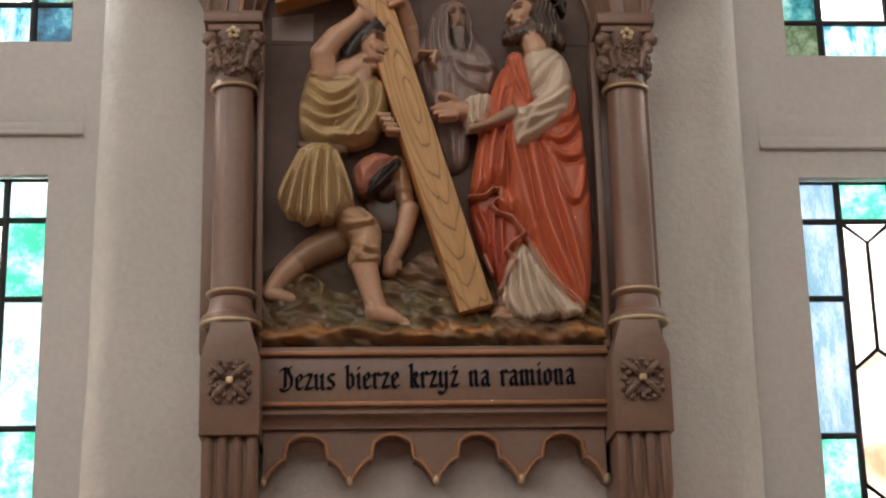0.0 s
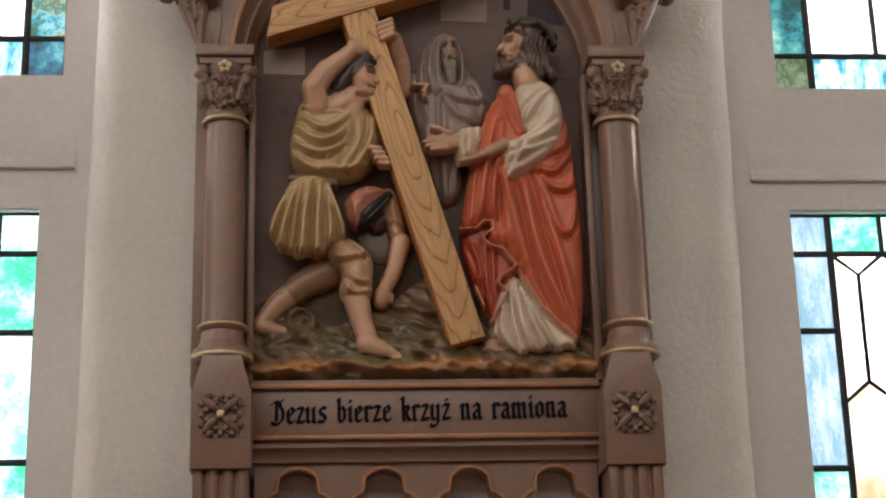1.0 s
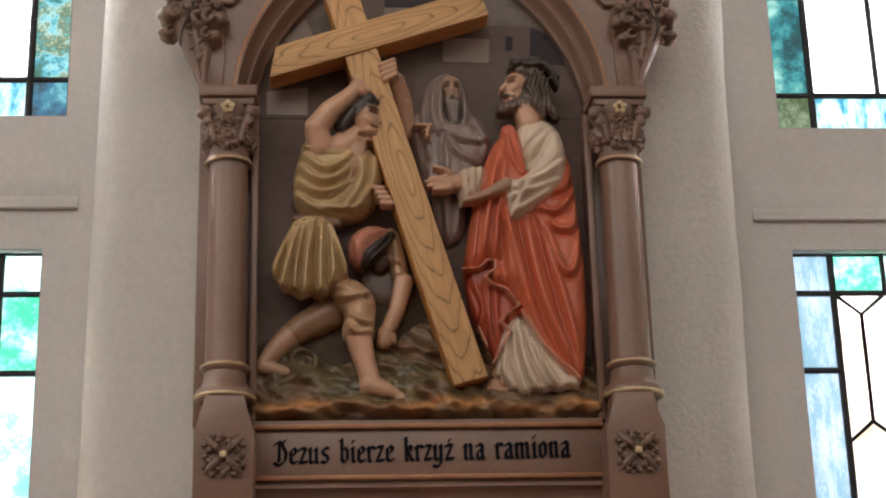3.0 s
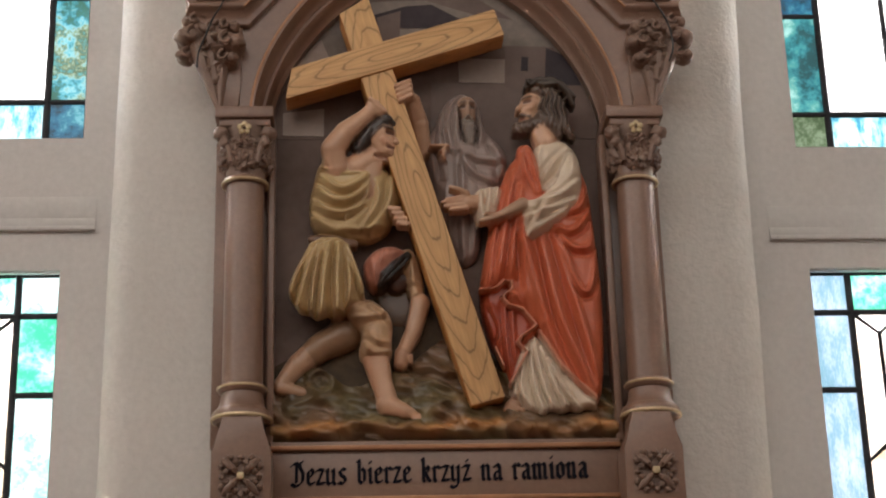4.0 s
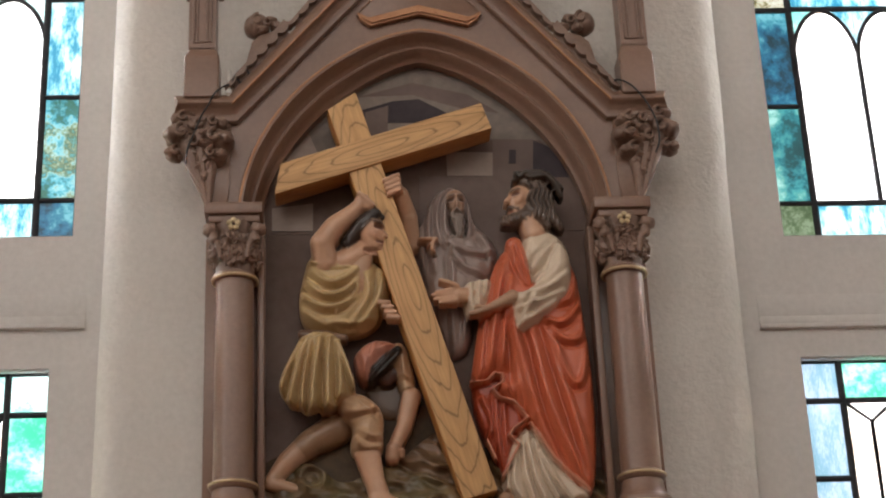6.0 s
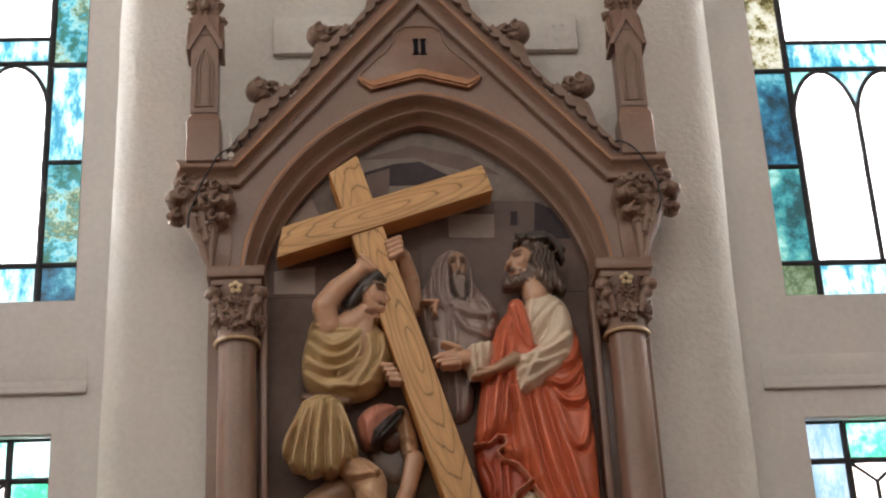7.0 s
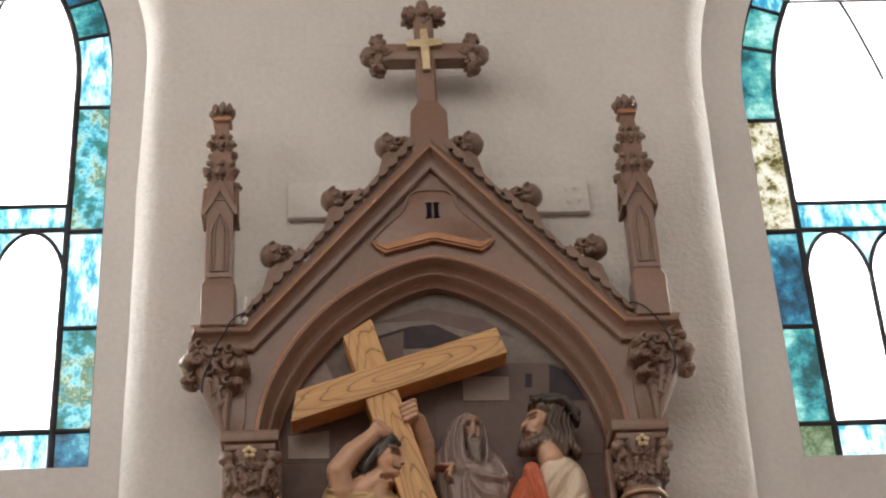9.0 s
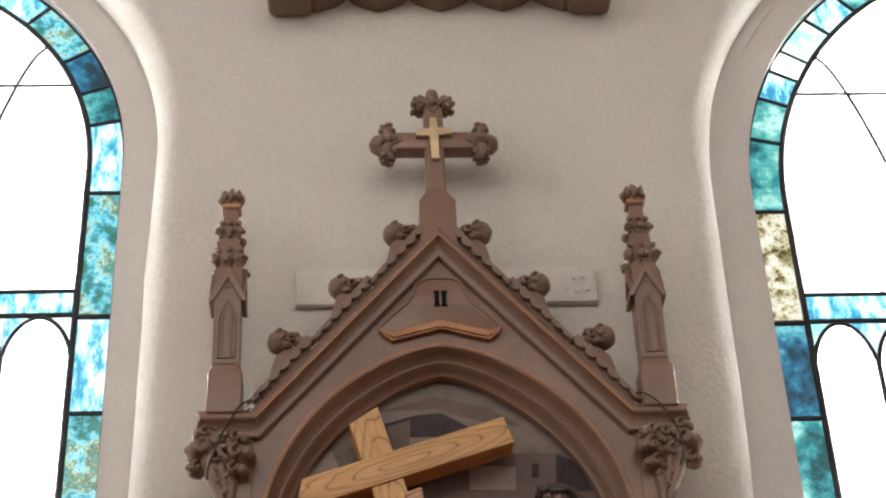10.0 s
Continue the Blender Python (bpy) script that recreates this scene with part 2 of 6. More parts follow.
def lettering(name, text, width, height, at, material, parent, label, weight=5):
    cu = bpy.data.curves.new(name, "FONT")
    cu.body, cu.size, cu.extrude, cu.align_x = text, 1.0, 0.02, "CENTER"
    tmp = new(name + "_curve", cu)
    bpy.context.view_layer.update()
    me = bpy.data.meshes.new_from_object(tmp.evaluated_get(bpy.context.evaluated_depsgraph_get()))
    bpy.data.objects.remove(tmp)
    co = np.array([v.co[:] for v in me.vertices])
    lo, hi = co.min(0), co.max(0)
    sx, sz = width / (hi[0] - lo[0]), height / (hi[1] - lo[1])
    for v in me.vertices:
        x, y, z = v.co
        v.co = ((x - (lo[0] + hi[0]) / 2) * sx, -z * 0.05, (y - lo[1]) * sz)
    # heavier strokes: the letters laid over themselves with a small shift
    co = np.array([v.co[:] for v in me.vertices])
    faces = [tuple(p.vertices) for p in me.polygons]
    vs, fs = [], []
    for k in range(weight):
        shift = (k - (weight - 1) / 2) * 0.0012
        fs += [tuple(i + len(vs) for i in f) for f in faces]
        vs += [(x + shift, y - 0.00025 * k, z - 0.0006 * ((k % 2) * 2 - 1)) for x, y, z in co.tolist()]
    me = bpy.data.meshes.new(name)
    me.from_pydata(vs, [], fs)
    me.materials.append(material)
    ob = new(name, me)
    ob.location = at
    ob.parent = parent
    return tagged(ob, label)


# broad-pen letters: strokes in units of the x-height, and the advance
def minim(x):
    return [(x - 0.09, 0.84), (x, 0.95), (x, 0.10), (x + 0.10, 0.02)]


LETTERS = {
    "J": (1.02, [(0.42, 1.42), (0.40, 0.18)], [(0.78, 1.46), (0.60, 1.34), (0.66, 1.06), (0.84, 0.72), (0.80, 0.26), (0.56, 0.0), (0.30, -0.06), (0.10, 0.08)], [(0.10, 1.22), (0.26, 1.36), (0.52, 1.32)]),
    "e": (0.64, [(0.52, 0.14), (0.30, 0.02), (0.14, 0.16), (0.14, 0.80), (0.34, 0.97), (0.48, 0.82), (0.40, 0.62), (0.17, 0.46)]),
    "z": (0.62, [(0.05, 0.86), (0.16, 0.95), (0.46, 0.93), (0.10, 0.08)], [(0.10, 0.06), (0.30, 0.07), (0.52, 0.10)]),
    "u": (0.78, [(0.04, 0.88), (0.13, 0.95), (0.13, 0.12), (0.25, 0.02), (0.46, 0.18)], minim(0.52)),
    "s": (0.66, [(0.50, 0.90), (0.30, 0.96), (0.14, 0.80), (0.20, 0.58), (0.44, 0.42), (0.50, 0.20), (0.32, 0.03), (0.08, 0.10)]),
    "b": (0.70, [(0.04, 1.40), (0.15, 1.46), (0.15, 0.16), (0.30, 0.02), (0.50, 0.20), (0.50, 0.74), (0.36, 0.94), (0.19, 0.78)]),
    "i": (0.40, minim(0.16), [(0.15, 1.28), (0.19, 1.34)]),
    "r": (0.58, minim(0.16), [(0.20, 0.78), (0.36, 0.96), (0.50, 0.84)]),
    "k": (0.70, [(0.04, 1.40), (0.15, 1.46), (0.15, 0.10), (0.24, 0.02)], [(0.20, 0.60), (0.38, 0.95), (0.50, 0.84), (0.44, 0.62), (0.24, 0.52)], [(0.32, 0.50), (0.44, 0.18), (0.58, 0.03)]),
    "y": (0.76, [(0.04, 0.88), (0.13, 0.95), (0.13, 0.14), (0.25, 0.02), (0.46, 0.18)], [(0.42, 0.88), (0.51, 0.95), (0.51, -0.10), (0.36, -0.36), (0.12, -0.40), (0.02, -0.30)]),
    "n": (0.78, minim(0.15), [(0.18, 0.78), (0.40, 0.96), (0.50, 0.86), (0.50, 0.10), (0.60, 0.02)]),
    "a": (0.70, [(0.12, 0.84), (0.30, 0.96), (0.46, 0.84), (0.46, 0.10), (0.58, 0.02)], [(0.44, 0.58), (0.22, 0.50), (0.12, 0.34), (0.13, 0.12), (0.25, 0.02), (0.44, 0.20)]),
    "m": (1.14, minim(0.15), [(0.18, 0.78), (0.40, 0.96), (0.50, 0.86), (0.50, 0.10), (0.58, 0.02)], [(0.53, 0.78), (0.75, 0.96), (0.85, 0.86), (0.85, 0.10), (0.95, 0.02)]),
    "o": (0.70, [(0.14, 0.18), (0.14, 0.80), (0.34, 0.96), (0.50, 0.80), (0.50, 0.18), (0.32, 0.02), (0.14, 0.18)]),
}
LETTERS["\u017c"] = LETTERS["z"] + ([(0.30, 1.22), (0.34, 1.28)],)


def pen_lettering(name, text, width, tall, at, rise, material, parent, label):
    """Painted blackletter: each stroke is the sweep of a broad pen held at forty degrees."""
    gap = 0.58
    total = sum(LETTERS[c][0] if c != " " else gap for c in text)
    sx, nib, hair = width / total, 0.112, 0.038
    wide, thin = (nib * math.cos(radians(40)), nib * math.sin(radians(40))), (-hair * math.sin(radians(40)), hair * math.cos(radians(40)))
    pen, count = 0.0, 0
    for c in text:
        if c == " ":
            pen += gap
            continue
        bm = bmesh.new()
        for stroke in LETTERS[c][1:]:
            for p, q in zip(stroke, stroke[1:]):
                cloud = [(e[0] + i * wide[0] + j * thin[0], e[1] + i * wide[1] + j * thin[1]) for e in (p, q) for i in (-1, 1) for j in (-1, 1)]
                # convex outline of the swept pen
                cloud = sorted(set(cloud))
                chain = []
                for run in (cloud, cloud[::-1]):
                    half = []
                    for w in run:
                        while len(half) > 1 and (half[-1][0] - half[-2][0]) * (w[1] - half[-2][1]) - (half[-1][1] - half[-2][1]) * (w[0] - half[-2][0]) <= 1e-9:
                            half.pop()
                        half.append(w)
                    chain += half[:-1]
                count += 1
                lift = 0.0006 + 0.000012 * count
                prism(bm, [((pen + u) * sx, v * tall + (pen + u) / total * rise) for u, v in chain], -lift, 0.0)
        pen += LETTERS[c][0]
        part(name, bm, material, parent, label, False).location = at


# ---- room ----
# unseen shell that closes the room; floor tone set for warm bounce
def room():
    def slab(name, x0, x1, y0, y1, z0, z1, mat, label, cat):
        bm = bmesh.new()
        box(bm, x0, x1, y0, y1, z0, z1)
        return tagged(finish(name, bm, mat), label, cat, kind="structure")
    slab("floor", -6, 6, -8, 0, -0.2, 0, FLOOR, "brown polished stone church floor", "floor")
    slab("ceiling", -6.3, 6.3, -8.3, 0.4, 8.0, 8.2, PANEL, "cream plastered church ceiling", "ceiling")
    slab("wall_west", -6.3, -6, -8.3, 0.4, -0.2, 8, PLASTER, "cream plastered church side wall", "wall")
    slab("wall_east", 6, 6.3, -8.3, 0.4, -0.2, 8, PLASTER, "cream plastered church side wall", "wall")
    slab("wall_south", -6, 6, -8.3, -8, -0.2, 8, PLASTER, "cream plastered wall of the opposite aisle", "wall")


room()
# one bay beside each pier: sign of x, pane edges above and below, recess edge, arch centre, middle, springing, heights, lean of the recess
Bay = collections.namedtuple("Bay", "s up low edge centre middle spring levels bars high lower ledge lean")
LEFT = Bay(-1, 0.889, 0.930, 0.798, 1.769, 1.565, 4.60, (3.367, 3.484, 3.787, 4.090, 4.512), (4.097, 4.176), 4.916,
           (1.55, 1.82, 2.10, 2.381, 2.700, 2.902, 3.010), 3.112, -0.012)
RIGHT = Bay(1, 0.944, 0.946, 0.801, 2.024, 1.587, 4.45, (3.335, 3.443, 3.733, 4.036, 4.417), (4.040, 4.129), 4.858,
            (1.55, 1.82, 2.10, 2.344, 2.691, 2.893, 3.000), 3.075, 0.016)
BAYS = (LEFT, RIGHT)


def arched(bay, edge, z0, grow=0.0, n=26, lean=0.0):
    """Outline of an arched opening, from the pier's foot over the top to the far foot."""
    r = bay.centre - edge + grow
    top = math.acos((bay.centre - bay.middle) / r)
    near = [(edge - grow, z0 + (bay.spring - z0) * i / 24) for i in range(24)]
    near += [(bay.centre - r * math.cos(top * i / n), bay.spring + r * math.sin(top * i / n)) for i in range(n + 1)]
    far = [(2 * bay.middle - x, z) for x, z in near[-2::-1]]
    return [(bay.s * (x + lean * (min(z, bay.spring) - 3.5)), z) for x, z in near + far]


def flat_fill(bm, loops, y):
    edges, rings = [], []
    for pts in loops:
        vs = [bm.verts.new((x, y, z)) for x, z in pts]
        rings.append(vs)
        edges += [bm.edges.new((vs[i], vs[(i + 1) % len(vs)])) for i in range(len(vs))]
    bmesh.ops.triangle_fill(bm, use_beauty=True, use_dissolve=False, edges=edges, normal=(0, -1, 0))
    return rings


def window_wall():
    bm = bmesh.new()
    outer = [(-6, -0.2), (6, -0.2), (6, 8), (-6, 8)]
    holes = [arched(bay, bay.edge, 1.0, 0.09, lean=bay.lean) for bay in BAYS]
    flat_fill(bm, [outer] + holes, 0.0)
    for bay in BAYS:
        rows = []
        for k in range(11):
            a = math.pi / 2 * k / 10
            pts = arched(bay, bay.edge, 1.0, 0.09 * (1 - math.sin(a)), lean=bay.lean)
            wob = [(0.007 * noise.noise(Vector((x * 3, z * 3, bay.s + k * 0.12))) + 0.003 * noise.noise(Vector((x * 11, z * 11, k * 0.3)))) * min(k / 4, 1) for x, z in pts]
            rows.append([bm.verts.new((x + bay.s * w, 0.09 * (1 - math.cos(a)) + w * 0.5, z)) for (x, z), w in zip(pts, wob)])
        rows.append([bm.verts.new((x, 0.16, z)) for x, z in arched(bay, bay.edge, 1.0, lean=bay.lean)])
        for r0, r1 in zip(rows, rows[1:]):
            for i in range(len(r0)):
                j = (i + 1) % len(r0)
                bm.faces.new((r0[i], r0[j], r1[j], r1[i]))
    bmesh.ops.remove_doubles(bm, verts=bm.verts, dist=0.0003)
    for f in bm.faces:
        f.smooth = True
    ob = finish("wall_north", bm, PLASTER, smooth=True, sharp=50)
    tagged(ob, "rough cream plastered wall with rounded window reveals", "wall", kind="structure")
    # outer skin that keeps the daylight to the windows
    bm = bmesh.new()
    loops = [outer] + [arched(bay, bay.edge, 1.0, lean=bay.lean) for bay in BAYS]
    flat_fill(bm, loops, 0.30)
    ob = finish("wall_outer", bm, PLASTER)
    tagged(ob, "outer masonry face of the wall", "wall", kind="structure")


window_wall()


def window_panels():
    for bay in BAYS:
        s, e, m, gl = bay.s, bay.edge, bay.middle, bay.low
        lo0, lo1 = bay.lower[0], bay.lower[-1]
        bm = bmesh.new()
        hole_up = arched(bay, bay.up, bay.levels[0])
        hole_lo = [(s * gl, lo0), (s * (2 * m - gl), lo0), (s * (2 * m - gl), lo1), (s * gl, lo1)]
        rim = arched(bay, e, 1.0, 0.02, lean=bay.lean)
        rings = flat_fill(bm, [rim, hole_up, hole_lo], 0.135)
        for ring in rings[1:]:
            inner = [bm.verts.new((v.co.x, 0.185, v.co.z)) for v in ring]
            for i in range(len(ring)):
                j = (i + 1) % len(ring)
                bm.faces.new((ring[i], ring[j], inner[j], inner[i]))
        panel = finish("wall_panel", bm, PANEL)
        tagged(panel, "smooth cream panel that frames the stained windows", "wall panel", kind="structure")
        # thin moulded ledge between the two windows, with two faint steps in the panel above it
        z = bay.ledge
        x0, x1 = sorted((s * (e + 0.050), s * (2 * m - e - 0.05)))
        bm = bmesh.new()
        box(bm, x0, x1, 0.120, 0.134, z, z + 0.012, 0.003)
        box(bm, x0, x1, 0.127, 0.1345, z + 0.012, z + 0.034, 0.002)
        box(bm, x0, x1, 0.1325, 0.1348, z + 0.034, z + 0.094, 0.001)
        tagged(finish("trim", bm, PANEL, smooth=True), "thin cream moulded ledge between the windows", "trim", kind="structure")
        # shallow border that follows the pier and its arch
        bm = bmesh.new()
        n = 24 + 26
        strip(bm, arched(bay, e, 1.0, 0.012, lean=bay.lean)[:n], arched(bay, e, 1.0, -0.040 if s > 0 else -0.008, lean=bay.lean)[:n], 0.1295, 0.1346)
        tagged(finish("trim", bm, PANEL, smooth=True), "flat cream border strip beside the pier", "trim", kind="structure")
        # glazing bead round the lower window
        bm = bmesh.new()
        x0, x1 = sorted((s * (gl - 0.006), s * (2 * m - gl + 0.006)))
        box(bm, x0, x1, 0.139, 0.160, lo1 - 0.004, lo1 + 0.010, 0.003)
        tagged(finish("trim", bm, PANEL, smooth=True), "narrow grey glazing bead over the lower window", "trim", kind="structure")


window_panels()


# ---- stained windows ----
def pane(win, pts, mat, y=0.170):
    bm = bmesh.new()
    prism(bm, pts, y, y + 0.006)
    ob = finish("pane", bm, mat, win)
    return ob


def came(win, path, w=0.013):
    bm = bmesh.new()
    tube(bm, [(x, 0.169, z) for x, z in path], w / 2, 6, 0.8)
    return finish("lead_bar", bm, LEAD, win, smooth=True, sharp=70)


def upper_window(name, bay, border_mats, steps, label):
    win = thing(name, label, "window", kind="structure", at=(0, 0, 0))
    s, edge, centre, middle, spring, levels = bay.s, bay.up, bay.centre, bay.middle, bay.spring, bay.levels
    X = lambda u: s * (edge + u)
    far = 2 * (middle - edge)
    B = 0.103
    up0 = levels[0]
    rng = random.Random(7 + s)
    # border columns, near and far
    for flip in (0, 1):
        U = (lambda u: X(far - u)) if flip else X
        for k in range(4):
            mat = border_mats[k] if not flip else rng.choice(border_mats)
            pane(win, [(U(0), levels[k]), (U(B), levels[k]), (U(B), levels[k + 1]), (U(0), levels[k + 1])], mat)
            came(win, [(U(-0.004), levels[k + 1]), (U(B), levels[k + 1])], 0.018 if k == 2 else 0.015)
        came(win, [(U(B), up0), (U(B), spring)], 0.019)
        came(win, [(U(0.002), up0), (U(0.002), spring)], 0.010)
        # arched border; its first pane starts on the straight part
        R, r = centre - edge, centre - edge - B
        top, rtop = math.acos((centre - middle) / R), math.acos((centre - middle) / r)
        point = lambda rad, a: (U(centre - edge - rad * math.cos(a)), spring + rad * math.sin(a))
        cuts = [a for a in steps if a < rtop - 0.03] + [rtop]
        for k, (a0, a1) in enumerate(zip(cuts, cuts[1:])):
            arc = [a0 + (a1 - a0) * i / 4 for i in range(5)]
            mat = border_mats[4 + k % (len(border_mats) - 4)] if not flip else rng.choice(border_mats)
            outer, inner = [point(R, min(a, top)) for a in arc], [point(r, a) for a in arc[::-1]]
            if not k:
                outer, inner = [(U(0), levels[4])] + outer, inner + [(U(B), levels[4])]
            pane(win, outer + inner, mat)
            came(win, [point(R + 0.004, a1), point(r, a1)], 0.014)
        came(win, [point(r, rtop * i / 24) for i in range(25)], 0.018)
        came(win, [point(R - 0.002, top * i / 24) for i in range(25)], 0.010)
    # bottom row
    n, w = 6, (far - 2 * B) / 6
    bar0, bar1 = bay.bars
    for k in range(n):
        u0, u1 = B + w * k, B + w * (k + 1)
        if k % 2 == 0:
            pane(win, [(X(u0), up0), (X(u1 + w), up0), (X(u1 + w), levels[1]), (X(u0), levels[1])], G_AQUA)
            came(win, [(X(u1 + w), up0), (X(u1 + w), levels[1])])
        # pointed lights with spandrels
        mid, sp, hd = (u0 + u1) / 2, bar0 - 0.165, bar0 - 0.007
        left = [(u0 + (mid - u0) * (1 - math.cos(t * math.pi / 2)) ** 0.9, sp + (hd - sp) * math.sin(t * math.pi / 2) ** 0.95) for t in [i / 8 for i in range(9)]]
        right = [(u0 + u1 - u, z) for u, z in left]
        pane(win, [(X(u), z) for u, z in [(u0, levels[1])] + left + right[-2::-1] + [(u1, levels[1])]], G_WHITE)
        pane(win, [(X(u), z) for u, z in left[1:] + [(u0, hd)]], G_AQUA if k else G_MINT)
        pane(win, [(X(u), z) for u, z in right[1:] + [(u1, hd)]], G_AQUA)
        came(win, [(X(u), z) for u, z in left + right[-2::-1]], 0.013)
        if k:
            came(win, [(X(u0), levels[1]), (X(u0), sp + 0.02)], 0.016)
    came(win, [(X(B), levels[1]), (X(far - B), levels[1])], 0.018)
    came(win, [(X(B), bar0), (X(far - B), bar0)], 0.017)
    came(win, [(X(B), bar1), (X(far - B), bar1)], 0.015)
    half = B + (far - 2 * B) / 2
    for u0, u1 in ((B, half), (half, far - B)):
        pane(win, [(X(u0), bar0), (X(u1), bar0), (X(u1), bar1), (X(u0), bar1)], G_AQUA)
    came(win, [(X(half), bar0), (X(half), bar1)])
    # tall clear lights above the transom
    r = centre - edge - B
    rtop = math.acos((centre - middle) / r)
    inner = [(centre - edge - r * math.cos(rtop * i / 20), spring + r * math.sin(rtop * i / 20)) for i in range(21)]
    H = bay.high
    low = [(u, z) for u, z in inner if z < H]
    cut = low[-1][0] + 0.015
    pane(win, [(X(u), z) for u, z in [(B, bar1)] + low + [(cut, H), (half, H), (half, bar1)]], G_WHITE)
    pane(win, [(X(far - u), z) for u, z in [(B, bar1)] + low + [(cut, H), (half, H), (half, bar1)]], G_WHITE)
    high = [(u, z) for u, z in inner if z > H]
    pane(win, [(X(u), z) for u, z in [(cut, H)] + high + [(far - u, z) for u, z in high[-2::-1]] + [(far - cut, H)]], G_WHITE)
    came(win, [(X(cut - 0.01), H), (X(far - cut + 0.01), H)], 0.012)
    for f in (0, 1):
        V = (lambda u: X(far - u)) if f else X
        a0 = min(inner, key=lambda p: abs(p[1] - bay.high - 0.165))
        came(win, [(V(a0[0] + 0.16 * t ** 0.65), a0[1] - 0.45 * t) for t in [i / 12 for i in range(13)]], 0.012)
    return win


def lower_window(name, bay, mats, label):
    win = thing(name, label, "window", kind="structure")
    s, edge, middle, zs = bay.s, bay.low, bay.middle, bay.lower
    lo0, lo1 = zs[0], zs[-1]
    X = lambda u: s * (edge + u)
    far, B = 2 * (middle - edge), 0.104
    rng = random.Random(3 + s)
    for flip in (0, 1):
        U = (lambda u: X(far - u)) if flip else X
        for k in range(6):
            pane(win, [(U(0), zs[k]), (U(B), zs[k]), (U(B), zs[k + 1]), (U(0), zs[k + 1])], mats[k] if not flip else rng.choice(mats))
            if k < 5:
                came(win, [(U(-0.004), zs[k + 1]), (U(B), zs[k + 1])], 0.016)
        came(win, [(U(B), lo0), (U(B), lo1)], 0.018)
        came(win, [(U(0.002), lo0), (U(0.002), lo1)], 0.010)
    n = 16
    w = (far - 2 * B) / n
    top = zs[5]
    for k in range(n):
        if k % 2 == 0:
            pane(win, [(X(B + w * k), top), (X(B + w * (k + 2)), top), (X(B + w * (k + 2)), lo1), (X(B + w * k), lo1)], (G_GREEN, G_MINT)[(k // 2) % 2])
            came(win, [(X(B + w * (k + 2)), top), (X(B + w * (k + 2)), lo1)])
    came(win, [(X(B), top), (X(far - B), top)], 0.016)
    came(win, [(X(0), lo1 - 0.003), (X(far), lo1 - 0.003)], 0.010)
    # long six-sided lights, set in staggered rows
    knee, length = 0.055, 0.277
    for k in range(-1, n):
        u0 = B + w * k
        shift = (k % 2 != 0)
        lo_u, hi_u = max(u0, B), min(u0 + 2 * w, far - B)
        mid = u0 + w
        zt = top - (0.0 if shift else knee + length)
        while zt > lo0 + 0.02:
            zb = max(zt - (2 * knee + length), lo0)
            full = [(mid, zt), (u0 + 2 * w, zt - knee), (u0 + 2 * w, max(zb + knee, lo0)), (mid, zb), (u0, max(zb + knee, lo0)), (u0, zt - knee)]
            clip = []
            for u, zz in full:
                cu = min(max(u, lo_u), hi_u)
                if not clip or (cu, zz) != clip[-1]:
                    clip.append((cu, zz))
            pane(win, [(X(u), zz) for u, zz in clip], G_CREAM if not shift else G_WHITE, 0.171 if shift else 0.1715)
            came(win, [(X(min(max(u, lo_u), hi_u)), zz) for u, zz in full + full[:1]], 0.011)
            zt -= 2 * (knee + length)
    # the row of half lights under the top bar
    pane(win, [(X(B), lo0), (X(far - B), lo0), (X(far - B), top), (X(B), top)], G_CREAM, 0.1795)
    return win


LEFT_MATS = [G_BLUE, G_OLIVE, G_AQUA, G_OLIVE, G_AQUA, G_TEAL, G_BLUE, G_OLIVE, G_AQUA, G_TEAL]
RIGHT_MATS = [G_SAGE, G_TEAL, G_BLUE, G_AMBER, G_TEAL, G_TEAL, G_AQUA, G_WHITE, G_MINT, G_AQUA]
upper_window("window_1", LEFT, LEFT_MATS, (0, 0.205, 0.365, 0.545, 0.80, 1.02, 1.2), "arched leaded window with blue and olive glass border")
upper_window("window_2", RIGHT, RIGHT_MATS, (0, 0.222, 0.375, 0.485, 0.57, 0.72, 0.86, 1.0, 1.12), "arched leaded window with teal and amber glass border")
lower_window("window_3", LEFT, [G_MINT, G_AQUA, G_GREEN, G_MINT, G_GREEN, G_MINT], "lower leaded window with green and mint glass border")
lower_window("window_4", RIGHT, [G_GREEN, G_MINT, G_GREEN, G_LILAC, G_LILAC, G_LILAC], "lower leaded window with pale lilac border and white lights")

# ---- plaque behind the gable ----
def wall_plaque():
    bm = bmesh.new()
    box(bm, -0.378, 0.434, -0.022, 0.0, 3.999, 4.112, 0.004)
    ob = finish("wall_plaque", bm, WHITE, smooth=True)
    tagged(ob, "plain white gypsum slab fixed to the wall behind the gable", "plaque")
    for x, z in ((0.395, 4.075), (0.372, 4.07), (0.405, 4.035), (0.376, 4.03), (0.352, 4.04)):
        bm = bmesh.new()
        lump(bm, (x, -0.026, z), (0.006, 0.002, 0.006), 0.4, x * 50, 1)
        part("plug", bm, WHITE, ob)


wall_plaque()

# ---- the shrine ----
shrine = thing("stations_shrine", "taupe painted neo-gothic shrine with gilt edges and arched relief niche", "shrine")
BACK = -0.045


